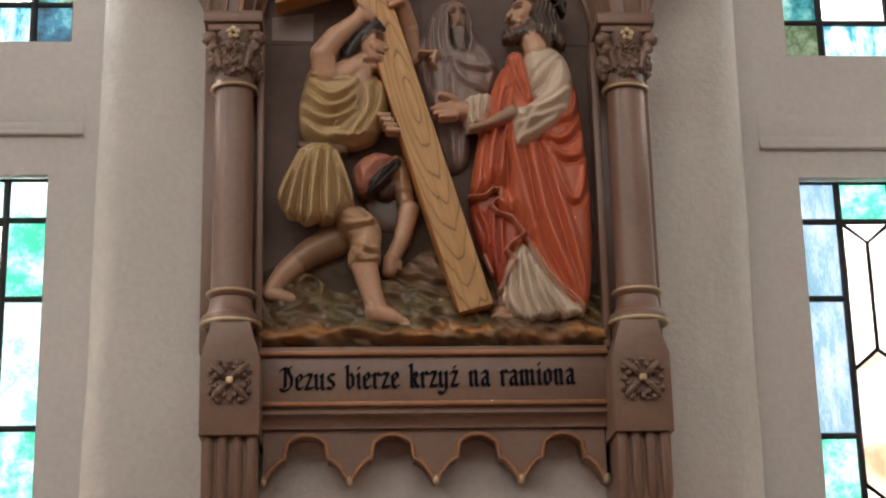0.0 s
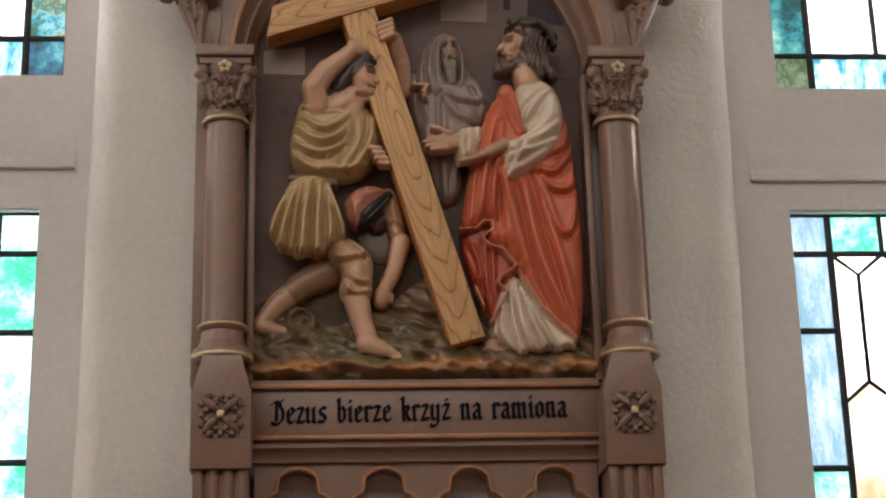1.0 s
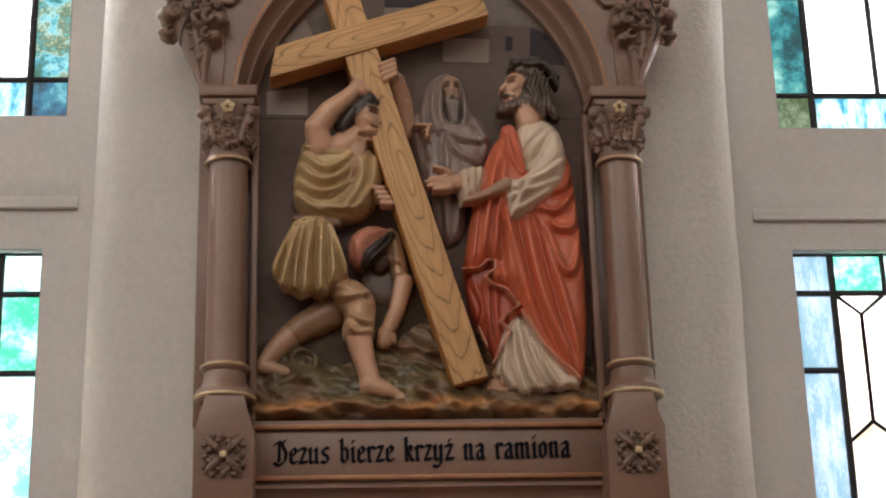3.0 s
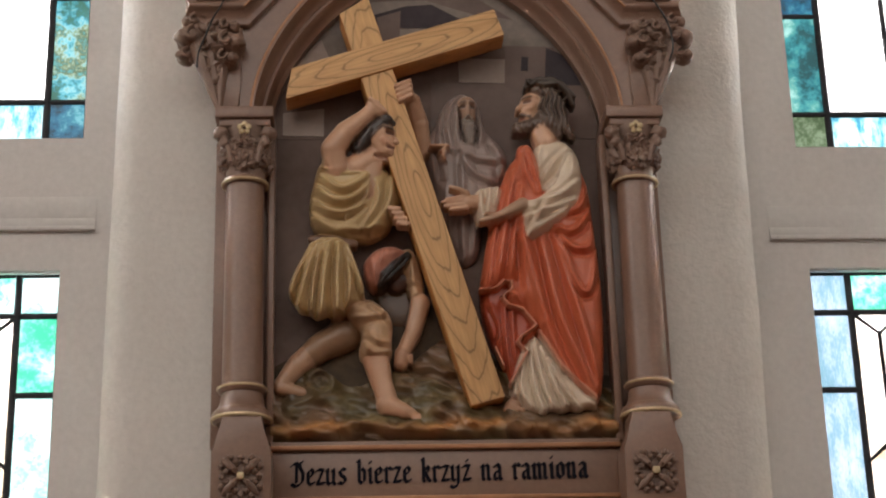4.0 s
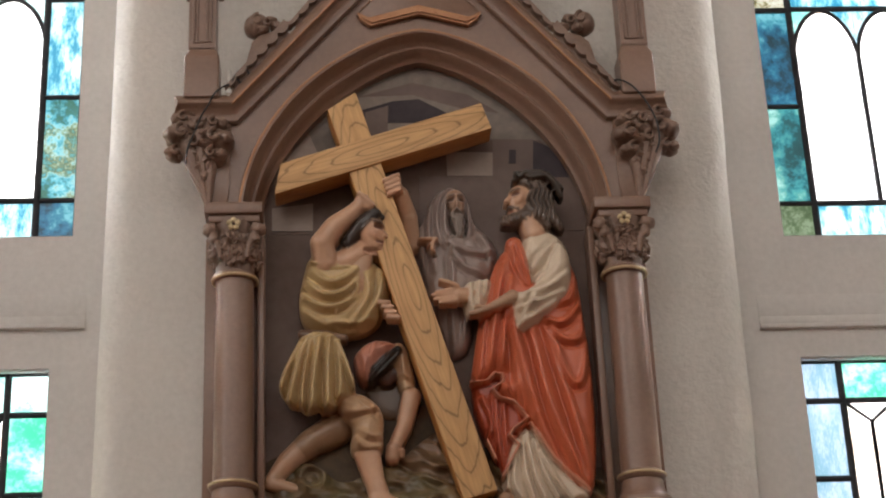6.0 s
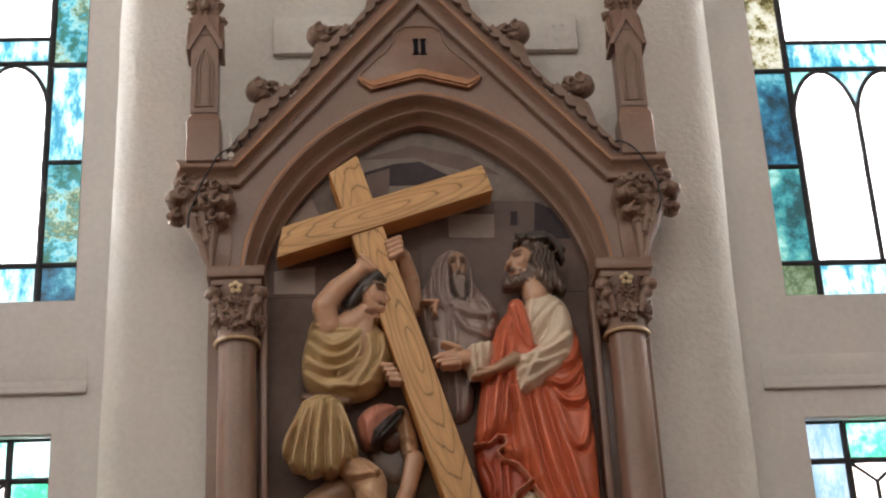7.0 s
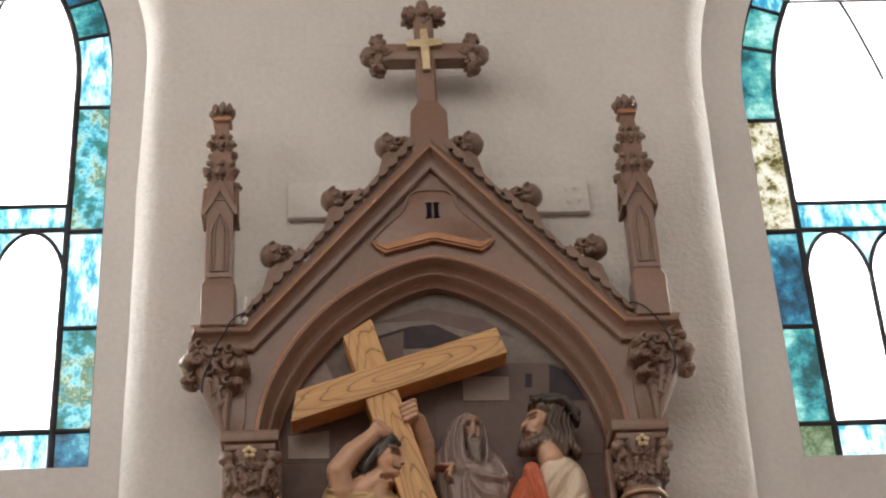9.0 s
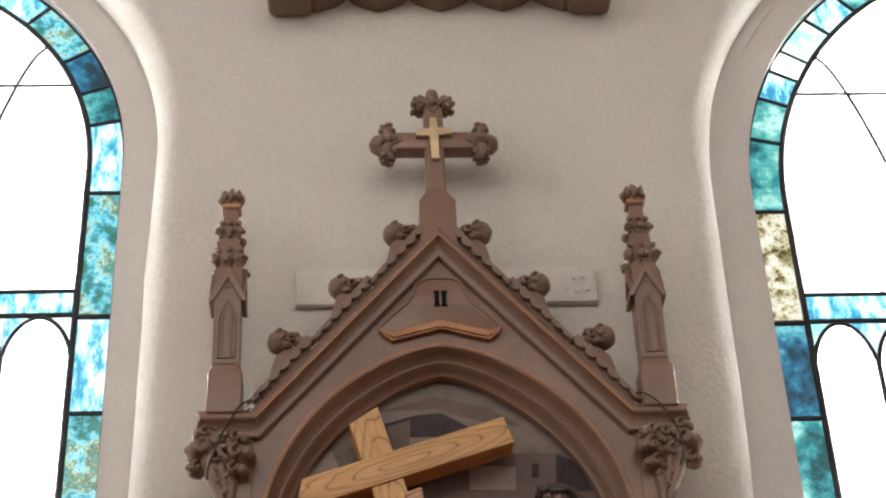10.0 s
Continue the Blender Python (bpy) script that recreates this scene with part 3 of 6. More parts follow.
def shrine_body():
    bm = bmesh.new()
    prism(bm, [(-0.40, 2.36), (0.40, 2.36)] + [(x, z) for x, z in arch(0.412, 0.455, p=1.65)[::-1]], BACK, 0.0)
    part("painted_panel", bm, BACKDROP, shrine, "dusky grey painted back panel of the relief", False)
    for s in (-1, 1):
        for name, a, b, y0, y1 in (("side_board", 0.392, 0.535, -0.075, 0.0), ("niche_bead", 0.390, 0.408, -0.115, -0.076)):
            bm = bmesh.new()
            x0, x1 = sorted((s * a, s * b))
            box(bm, x0, x1, y0, y1, 2.50, 3.262, 0.005)
            part(name, bm, BROWN, shrine)
    # gable field round the arch
    n = 41
    edge = []
    for i in range(n):
        f = i / (n - 1)
        if f < 0.2:
            edge.append((-0.525, 3.295 + (3.585 - 3.295) * f / 0.2))
        elif f < 0.5:
            g = (f - 0.2) / 0.3
            edge.append((-0.525 + 0.525 * g, 3.585 if g < 0.12 else 3.585 + (4.11 - 3.585) * (g - 0.12) / 0.88))
        elif f < 0.8:
            g = (0.8 - f) / 0.3
            edge.append((0.525 - 0.525 * g, 3.585 if g < 0.12 else 3.585 + (4.11 - 3.585) * (g - 0.12) / 0.88))
        else:
            edge.append((0.525, 3.295 + (3.585 - 3.295) * (1 - f) / 0.2))
    bm = bmesh.new()
    strip(bm, arch(0.450, 0.501, n - 1, p=1.82), edge, -0.128, -0.0)
    part("gable_field", bm, BROWN, shrine)
    # mouldings of the arch, stepping back
    profile = [(0.0, -0.126), (0.04, -0.137), (0.14, -0.139), (0.22, -0.131), (0.30, -0.117), (0.40, -0.106), (0.50, -0.102), (0.54, -0.106), (0.62, -0.107), (0.70, -0.101), (0.78, -0.088), (0.88, -0.078), (1.0, -0.074), (1.0, -0.02)]
    bm = bmesh.new()
    rings = []
    for k, y in profile:
        curve = arch(0.451 - 0.049 * k, 0.502 - 0.060 * k, 64, p=1.82 - 0.17 * k)
        rings.append([bm.verts.new((x, y, z)) for x, z in curve])
    for r0, r1 in zip(rings, rings[1:]):
        for q in range(64):
            bm.faces.new((r0[q], r0[q + 1], r1[q + 1], r1[q]))
    part("arch_moulding", bm, BROWN, shrine)
    bm = bmesh.new()
    one, two = arch(0.402, 0.442, 48, p=1.65), arch(0.450, 0.501, 48, p=1.82)
    strip(bm, one, two, -0.055, -0.0)
    part("arch_soffit", bm, BROWN, shrine)
    bm = bmesh.new()
    tube(bm, [(x, -0.134, z) for x, z in arch(0.451, 0.502, 56, p=1.82)], 0.0042, 6)
    part("gilt_line", bm, GOLD, shrine, "copper gilt line round the arch")
    # raking cornice with its level returns
    def rail(off):
        return [(-0.613, 3.580 + off), (-0.468 - 0.30 * off, 3.580 + off), (0.003, 4.120 + off * 1.42), (0.468 + 0.30 * off, 3.580 + off), (0.613, 3.580 + off)]
    bm = bmesh.new()
    prof = [(0.040, 0.0), (0.040, -0.138), (0.036, -0.145), (0.012, -0.168), (0.006, -0.1705), (0.003, -0.170), (-0.001, -0.167), (-0.004, -0.161), (-0.009, -0.155), (-0.016, -0.150), (-0.024, -0.147), (-0.035, -0.146), (-0.038, -0.143), (-0.038, 0.0)]
    rows = []
    for off, y in prof:
        line = rail(off)
        cut = max(0.0, (-0.146 - y) * 0.5)
        line[0], line[4] = (line[0][0] + cut, line[0][1]), (line[4][0] - cut, line[4][1])
        rows.append([bm.verts.new((x, y, z)) for x, z in line])
    for a, b in zip(rows, rows[1:] + rows[:1]):
        for q in range(4):
            bm.faces.new((a[q], a[q + 1], b[q + 1], b[q]))
    bm.faces.new([r[0] for r in rows])
    bm.faces.new([r[4] for r in rows][::-1])
    part("cornice", bm, BROWN, shrine)
    bm = bmesh.new()
    tube(bm, [(x, -0.1685, z) for x, z in rail(0.001)[1:4]], 0.0034, 6)
    part("gilt_line", bm, GOLD, shrine, "copper gilt line along the gable")

shrine_body()


def numeral_shield():
    bm = bmesh.new()
    half = [(0.0, 4.002), (0.036, 4.000), (0.060, 3.985), (0.066, 3.955), (0.085, 3.925), (0.118, 3.895), (0.152, 3.858), (0.157, 3.842), (0.130, 3.824), (0.0, 3.856)]
    prism(bm, [(x, z) for x, z in half] + [(-x, z) for x, z in half[-2:0:-1]], -0.138, -0.125, 0.003)
    shield = part("shield", bm, BROWN, shrine, "raised taupe shield for the numeral")
    bm = bmesh.new()
    rim = [(x, z) for x, z in half[:8]]
    tube(bm, [(-x, -0.139, z) for x, z in rim[::-1]] + [(x, -0.139, z) for x, z in rim[1:]], 0.0032, 6)
    part("shield_rim", bm, BROWN, shield)
    bm = bmesh.new()
    up = [(-0.158, 3.852), (-0.128, 3.836), (0.0, 3.872), (0.128, 3.836), (0.158, 3.852)]
    dn = [(-0.150, 3.832), (-0.124, 3.812), (0.0, 3.846), (0.124, 3.812), (0.150, 3.832)]
    strip(bm, up, dn, -0.149, -0.13)
    bmesh.ops.bevel(bm, geom=[e for e in bm.edges if all(v.co.y < -0.14 for v in e.verts)], offset=0.005, segments=2, affect="EDGES")
    part("gilt_band", bm, GOLD, shield, "copper gilt band under the numeral")
    lettering("numeral", "II", 0.026, 0.044, (0.003, -0.1395, 3.918), INK, shield, "black roman numeral two")
    for z in (3.9175, 3.9605):
        for x0 in (-0.015, 0.005):
            bm = bmesh.new()
            box(bm, x0, x0 + 0.016, -0.1412, -0.138, z - 0.002, z + 0.002)
            part("numeral_serif", bm, INK, shield, "", False)


numeral_shield()


def scroll(bm, c, r, turn, y, thick=0.34, grow=1.0):
    """A leaf tip rolled into a scroll, seen end on."""
    path, radii = [], []
    for i in range(15):
        f = i / 14
        a = turn * (f * 1.55 * math.pi)
        q = r * (1.0 - 0.72 * f)
        path.append((c[0] + turn * q * math.cos(a + math.pi / 2), y - 0.010 * f * grow, c[1] + q * math.sin(a + math.pi / 2)))
        radii.append(r * thick * (1.0 - 0.45 * f))
    tube(bm, path, radii, 8, 1.5)


def crocket(x, z, s, seed):
    """A ball flower with a rolled leaf, on a flared stalk that grows out of the raking cornice."""
    bm = bmesh.new()
    y = -0.105
    lump(bm, (x + s * 0.006, y - 0.012, z + 0.004), (0.034, 0.035, 0.034), 0.07, seed, 3)
    scroll(bm, (x + s * 0.002, z + 0.008), 0.019, s, y - 0.038, 0.30)
    scroll(bm, (x - s * 0.024, z - 0.002), 0.013, -s, y - 0.040, 0.36)
    lump(bm, (x - s * 0.028, y - 0.018, z + 0.016), (0.017, 0.018, 0.012), 0.25, seed + 1, 3)
    lump(bm, (x - s * 0.010, y - 0.034, z - 0.018), (0.016, 0.014, 0.010), 0.30, seed + 2, 3)
    edge = lambda q, h: (q + s * 0.755 * h, 4.172 - 1.143 * abs(q) + 0.656 * h)
    q0 = x - s * 0.030
    foot = [edge(q0 + s * d, h) for d, h in ((-0.046, -0.004), (-0.044, 0.020), (-0.030, 0.034), (-0.012, 0.052), (0.006, 0.056), (0.020, 0.044), (0.040, 0.028), (0.070, 0.012), (0.110, -0.004))]
    prism(bm, foot if s > 0 else foot[::-1], y - 0.034, y + 0.020, 0.006)
    # scalloped leaf laid on the stalk's lower edge
    upper = [edge(q0 + s * (-0.054 + 0.158 * f), 0.030 - 0.016 * f) for f in [i / 36 for i in range(37)]]
    lower = [edge(q0 + s * (-0.054 + 0.158 * f), 0.004 + 0.013 * (1 - f * 0.5) * (1 - abs(math.sin(f * math.pi * 6)) ** 0.7)) for f in [i / 36 for i in range(37)]]
    strip(bm, upper, lower, y - 0.050, y - 0.028)
    for d, h, r in ((-0.054, 0.016, 0.014), (-0.040, 0.036, 0.016)):
        a, b = edge(q0 + s * d, h)
        lump(bm, (a, y - 0.032, b), (r, r * 1.1, r * 0.8), 0.35, seed + 31 + d * 90, 3)
    part("crocket", bm, BROWN_DEEP, shrine, "carved ball flower on the gable")


for s in (-1, 1):
    for k, (x, z) in enumerate(((0.408, 3.822), (0.252, 3.985), (0.107, 4.152))):
        crocket(s * x + 0.004, z, s, 11 * k + (s > 0) * 5)


def square_loft(bm, cx, cy, rows):
    """Square sections (half width, z) joined into a shaft."""
    rings = [[bm.verts.new((cx + sx * w, cy + sy * w, z)) for sx, sy in ((-1, -1), (1, -1), (1, 1), (-1, 1))] for w, z in rows]
    for r, q in zip(rings, rings[1:]):
        for i in range(4):
            bm.faces.new((r[i], r[(i + 1) % 4], q[(i + 1) % 4], q[i]))
    bm.faces.new(rings[0][::-1])
    bm.faces.new(rings[-1])


def pinnacle(cx):
    cy = -0.125
    bm = bmesh.new()
    square_loft(bm, cx, cy, [(0.043, 3.60), (0.043, 3.716), (0.034, 3.736), (0.034, 3.746)])
    bmesh.ops.bevel(bm, geom=list(bm.edges), offset=0.003, segments=1, affect="EDGES")
    root = part("pinnacle", bm, BROWN, shrine, "slender carved pinnacle with crockets")
    bm = bmesh.new()
    square_loft(bm, cx, cy, [(0.034, 3.740), (0.034, 4.00)])
    part("shaft", bm, BROWN, root)
    for y in (cy - 0.0345,):
        bm = bmesh.new()
        for w, d in ((0.021, 0.004), (0.012, 0.003)):
            pts = [(cx - w, 3.76), (cx - w, 3.872), (cx - w * 0.6, 3.904), (cx, 3.930), (cx + w * 0.6, 3.904), (cx + w, 3.872), (cx + w, 3.76), (cx - w, 3.76)]
            tube(bm, [(px, y, pz) for px, pz in pts], d, 6)
        part("blind_arch", bm, BROWN_DEEP, root)
    bm = bmesh.new()
    gab = [(cx - 0.047, 3.924), (cx - 0.036, 3.924), (cx, 4.002), (cx + 0.036, 3.924), (cx + 0.047, 3.924), (cx + 0.047, 3.938), (cx, 4.038), (cx - 0.047, 3.938)]
    prism(bm, gab, cy - 0.042, cy + 0.042, 0.002)
    side = [(cy - 0.032, 3.950), (cy, 3.992), (cy + 0.032, 3.950), (cy + 0.032, 3.964), (cy, 4.030), (cy - 0.032, 3.964)]
    a = [bm.verts.new((cx - 0.046, py, pz)) for py, pz in side]
    b = [bm.verts.new((cx + 0.046, py, pz)) for py, pz in side]
    bm.faces.new(a)
    bm.faces.new(b[::-1])
    for i in range(6):
        bm.faces.new((a[i], b[i], b[(i + 1) % 6], a[(i + 1) % 6]))
    part("gablet", bm, BROWN, root)
    bm = bmesh.new()
    square_loft(bm, cx, cy, [(0.036, 3.97), (0.030, 4.06), (0.022, 4.16), (0.017, 4.225), (0.022, 4.232)])
    part("spire", bm, BROWN, root)
    for z, w, r in ((4.056, 0.036, 0.014), (4.088, 0.030, 0.009), (4.150, 0.028, 0.012), (4.178, 0.022, 0.008)):
        for k, (sx, sy) in enumerate(((-1, -1), (1, -1), (1, 1), (-1, 1), (0, -1.1))):
            bm = bmesh.new()
            lump(bm, (cx + sx * w, cy + sy * w, z), (r, r, r * 1.1), 0.4, k + z * 10, 2)
            lump(bm, (cx + sx * w * 0.85, cy + sy * w * 0.85, z - r), (r * 0.7, r * 0.7, r * 0.9), 0.4, k + z * 20, 1)
            part("spire_leaf", bm, BROWN_DEEP, root)
    bm = bmesh.new()
    box(bm, cx - 0.025, cx + 0.025, cy - 0.025, cy + 0.025, 4.230, 4.244, 0.004)
    part("gilt_collar", bm, GOLD, root, "copper gilt collar")
    bm = bmesh.new()
    lump(bm, (cx, cy, 4.266), (0.022, 0.022, 0.024), 0.35, 3, 3)
    part("finial", bm, BROWN_DEEP, root)
    for k in range(8):
        a = 2 * math.pi * k / 8
        bm = bmesh.new()
        lump(bm, (cx + 0.026 * math.cos(a), cy + 0.026 * math.sin(a), 4.268 + 0.004 * (k % 2)), (0.010, 0.010, 0.016), 0.4, k, 2)
        part("finial_leaf", bm, BROWN_DEEP, root)
    bm = bmesh.new()
    lump(bm, (cx, cy, 4.292), (0.008, 0.008, 0.018), 0.2, 5, 2)
    part("finial_tip", bm, BROWN_DEEP, root)


pinnacle(-0.545)
pinnacle(0.541)


def crowning_cross():
    cx, cy = 0.006, -0.105
    bm = bmesh.new()
    square_loft(bm, cx, cy, [(0.049, 4.10), (0.049, 4.245), (0.030, 4.285), (0.027, 4.30)])
    bmesh.ops.bevel(bm, geom=list(bm.edges), offset=0.004, segments=2, affect="EDGES")
    root = part("cross_pedestal", bm, BROWN, shrine)
    bm = bmesh.new()
    square_loft(bm, cx, cy, [(0.027, 4.29), (0.027, 4.60)])
    bmesh.ops.bevel(bm, geom=list(bm.edges), offset=0.007, segments=1, affect="EDGES")
    part("cross_stem", bm, BROWN, root)
    bm = bmesh.new()
    box(bm, cx - 0.135, cx + 0.135, cy - 0.026, cy + 0.026, 4.436, 4.494, 0.008)
    part("cross_arm", bm, BROWN, root)
    for dx, dz, seed in ((-1, 0, 1), (1, 0, 2), (0, 1, 3)):
        # a cross-set leaf near the end, and a ball or bud beyond it
        ex, ez = cx + dx * 0.130, 4.465 + dz * 0.135
        along, across = Vector((dx, 0, dz)), Vector((abs(dz), 0, abs(dx)))
        base = Vector((ex, cy, ez))
        bm = bmesh.new()
        tip = base + along * (0.020 if dx else 0.030)
        lump(bm, tip, (0.030, 0.030, 0.030) if dx else (0.020, 0.024, 0.032), 0.10, seed, 3)
        part("cross_bud", bm, BROWN_DEEP, root)
        for e in (-1, 1):
            bm = bmesh.new()
            for y in (-0.022, 0.016):
                q = base + across * e * 0.020
                tube(bm, [(p.x, p.y + y, p.z) for p in (base - along * 0.016, q, base + across * e * 0.040 + along * 0.004, base + across * e * 0.050 - along * 0.004)], [0.011, 0.014, 0.012, 0.006], 8)
                for j, (u, v) in enumerate(((0.046, 0.010), (0.052, -0.006), (0.036, -0.014), (0.034, 0.014))):
                    w = base + across * e * u + along * v
                    lump(bm, (w.x, w.y + y, w.z), (0.0105, 0.011, 0.0105), 0.5, seed * 9 + j + e, 2)
            part("cross_leaf", bm, BROWN_DEEP, root, "leafy carved end of the cross")
        bm = bmesh.new()
        for y in (-0.030, -0.036):
            w = base + along * (0.012 if y > -0.033 else -0.006)
            lump(bm, (w.x, w.y + y, w.z), (0.014, 0.010, 0.014), 0.5, seed + y * 300, 2)
        for e in (-1, 0, 1):
            w = base - along * 0.018
            tube(bm, [(w.x + across.x * e * 0.014, cy - 0.026, w.z + across.z * e * 0.014), (w.x - along.x * 0.022, cy - 0.028, w.z - along.z * 0.022)], [0.007, 0.003], 6)
        part("cross_finial", bm, BROWN_DEEP, root)
    bm = bmesh.new()
    y0, y1 = cy - 0.040, cy - 0.026
    pts = [(-0.010, 4.392), (0.012, 4.392), (0.010, 4.472), (0.048, 4.474), (0.048, 4.497), (0.009, 4.496), (0.008, 4.532), (-0.012, 4.532), (-0.011, 4.494), (-0.050, 4.492), (-0.050, 4.469), (-0.011, 4.471)]
    prism(bm, [(cx + x, z) for x, z in pts], y0, y1, 0.0015)
    part("gilt_cross", bm, GOLD_PALE, root, "small flat gilded cross")


crowning_cross()


def corbel(s):
    bm = bmesh.new()
    body = [(0.585, 3.548), (0.575, 3.500), (0.560, 3.455), (0.545, 3.400), (0.530, 3.345), (0.520, 3.310), (0.480, 3.300), (0.475, 3.380), (0.472, 3.548)]
    prism(bm, [(s * x, z) for x, z in (body if s > 0 else body[::-1])], -0.136, 0.0, 0.004)
    root = part("corbel", bm, BROWN, shrine, "leafy carved corbel under the pinnacle")
    # leaves: x, z, y, size, direction in which the tip rolls
    for k, (x, z, y, r, t) in enumerate(((0.594, 3.552, -0.142, 0.025, 1), (0.598, 3.507, -0.148, 0.035, 1), (0.609, 3.464, -0.138, 0.023, 1), (0.503, 3.528, -0.160, 0.026, -1), (0.497, 3.486, -0.164, 0.033, -1), (0.507, 3.446, -0.156, 0.026, -1), (0.553, 3.528, -0.150, 0.024, 1), (0.549, 3.478, -0.150, 0.027, -1))):
        bm = bmesh.new()
        x *= s
        d = s * t
        lump(bm, (x, y + 0.016, z), (r, r * 1.15, r * 0.86), 0.22, k + 7 * (s > 0), 3)
        lump(bm, (x + d * r * 0.42, y - r * 0.20, z - r * 0.10), (r * 0.62, r * 0.72, r * 0.56), 0.25, k + 3, 3)
        scroll(bm, (x - d * r * 0.30, z - r * 0.05), r * 0.62, -d, y - r * 0.55)
        for e in (-1, 1):
            lump(bm, (x - d * r * (1.0 + 0.15 * e), y + 0.004, z + e * r * 0.52), (r * 0.52, r * 0.55, r * 0.36), 0.4, k + 13 + e, 2)
        part("leaf", bm, BROWN_DEEP, root)
    # ribs of the long leaves, which meet in the tail
    for k, (path, r) in enumerate(((((0.590, 3.540), (0.580, 3.490), (0.563, 3.430), (0.542, 3.370), (0.527, 3.322)), (0.020, 0.024, 0.019, 0.013, 0.007)), (((0.510, 3.530), (0.516, 3.470), (0.522, 3.420), (0.524, 3.370), (0.524, 3.322)), (0.018, 0.021, 0.017, 0.012, 0.007)), (((0.548, 3.545), (0.550, 3.500), (0.543, 3.440), (0.533, 3.385)), (0.012, 0.019, 0.016, 0.008)))):
        bm = bmesh.new()
        tube(bm, [(s * x, -0.138 - 0.008 * (k == 2), z) for x, z in path], list(r), 10, 1.1)
        part("leaf_rib", bm, BROWN_DEEP, root)
    for k, (x, z, r) in enumerate(((0.556, 3.462, 0.017), (0.536, 3.470, 0.017), (0.574, 3.470, 0.018), (0.549, 3.425, 0.015), (0.522, 3.425, 0.015), (0.575, 3.525, 0.019), (0.528, 3.520, 0.019), (0.552, 3.500, 0.018), (0.535, 3.395, 0.012))):
        bm = bmesh.new()
        lump(bm, (s * x, -0.146, z), (r, r * 0.9, r * 1.25), 0.5, k + 40 + 3 * (s > 0), 3)
        part("leaf_lobe", bm, BROWN_DEEP, root)
    bm = bmesh.new()
    lump(bm, (s * 0.522, -0.128, 3.318), (0.009, 0.011, 0.020), 0.2, 5, 2)
    part("leaf_tail", bm, BROWN_DEEP, root)


corbel(-1)
corbel(1)


def column(s):
    cx, cy = s * 0.4635 + 0.004, -0.135
    bm = bmesh.new()
    lathe(bm, [(0.047, 2.60), (0.046, 2.70), (0.045, 3.00), (0.044, 3.13)], cx, cy, 32)
    root = part("column", bm, BROWN, shrine, "smooth round taupe column with gilt rings")
    for name, prof in (("ring", [(0.046, 3.116), (0.052, 3.119), (0.054, 3.125), (0.052, 3.131), (0.046, 3.134)]),
                       ("ring", [(0.046, 2.632), (0.053, 2.627), (0.056, 2.620), (0.053, 2.613), (0.047, 2.609)]),
                       ("column_base", [(0.047, 2.612), (0.050, 2.588), (0.056, 2.574), (0.060, 2.570)]),
                       ("ring", [(0.056, 2.574), (0.064, 2.568), (0.068, 2.558), (0.066, 2.546), (0.058, 2.540)])):
        bm = bmesh.new()
        lathe(bm, prof, cx, cy, 32)
        part(name, bm, BROWN, root)
    for r, z, w in ((0.0525, 3.121, 0.0042), (0.0545, 2.622, 0.0036), (0.0660, 2.550, 0.0052)):
        bm = bmesh.new()
        tube(bm, [(cx + r * math.cos(2 * math.pi * k / 36), cy + r * math.sin(2 * math.pi * k / 36), z) for k in range(36)], w, 7, closed=True)
        part("gilt_ring", bm, GOLD_PALE, root)
    # capital
    bm = bmesh.new()
    lathe(bm, [(0.045, 3.133), (0.048, 3.17), (0.056, 3.22), (0.066, 3.25), (0.066, 3.262)], cx, cy, 24)
    cap = part("capital", bm, BROWN_DEEP, root, "carved leaf capital")
    for k, (a, z, rad, rx, rz) in enumerate(((-1.57, 3.172, 0.042, 0.034, 0.036), (-2.30, 3.190, 0.044, 0.034, 0.040), (-0.84, 3.190, 0.044, 0.034, 0.040), (-3.05, 3.184, 0.042, 0.032, 0.040), (-0.09, 3.184, 0.042, 0.032, 0.040), (-1.57, 3.212, 0.048, 0.030, 0.024))):
        bm = bmesh.new()
        foliage(bm, (cx + rad * math.cos(a), cy + rad * math.sin(a), z), (rx, 0.026, rz), a + math.pi / 2, k + 4 * (s > 0), 4, 2.2)
        part("capital_leaf", bm, BROWN_DEEP, cap)
    for sx in (-1, 1):
        bm = bmesh.new()
        lump(bm, (cx + sx * 0.056, cy - 0.052, 3.232), (0.019, 0.018, 0.017), 0.3, sx, 3)
        lump(bm, (cx + sx * 0.048, cy - 0.058, 3.206), (0.013, 0.012, 0.012), 0.3, sx + 7, 2)
        tube(bm, [(cx + sx * 0.030, cy - 0.052, 3.160), (cx + sx * 0.036, cy - 0.056, 3.190), (cx + sx * 0.050, cy - 0.058, 3.222)], [0.007, 0.008, 0.010], 7)
        part("volute", bm, BROWN_DEEP, cap)
    bm = bmesh.new()
    box(bm, cx - 0.060, cx + 0.060, cy - 0.060, 0.0, 3.250, 3.270, 0.003)
    box(bm, cx - 0.070, cx + 0.068, cy - 0.070, 0.0, 3.268, 3.298, 0.004)
    part("abacus", bm, BROWN, root)
    bm = bmesh.new()
    fz, fy = 3.240, cy - 0.070
    for k in range(5):
        a = 2 * math.pi * k / 5 + math.pi / 2
        lump(bm, (cx + 0.0105 * math.cos(a), fy, fz + 0.0105 * math.sin(a)), (0.0078, 0.005, 0.0078), 0.15, k, 1)
    part("gilt_flower", bm, GOLD_PALE, cap, "small gilded five-petalled flower")


column(-1)
column(1)


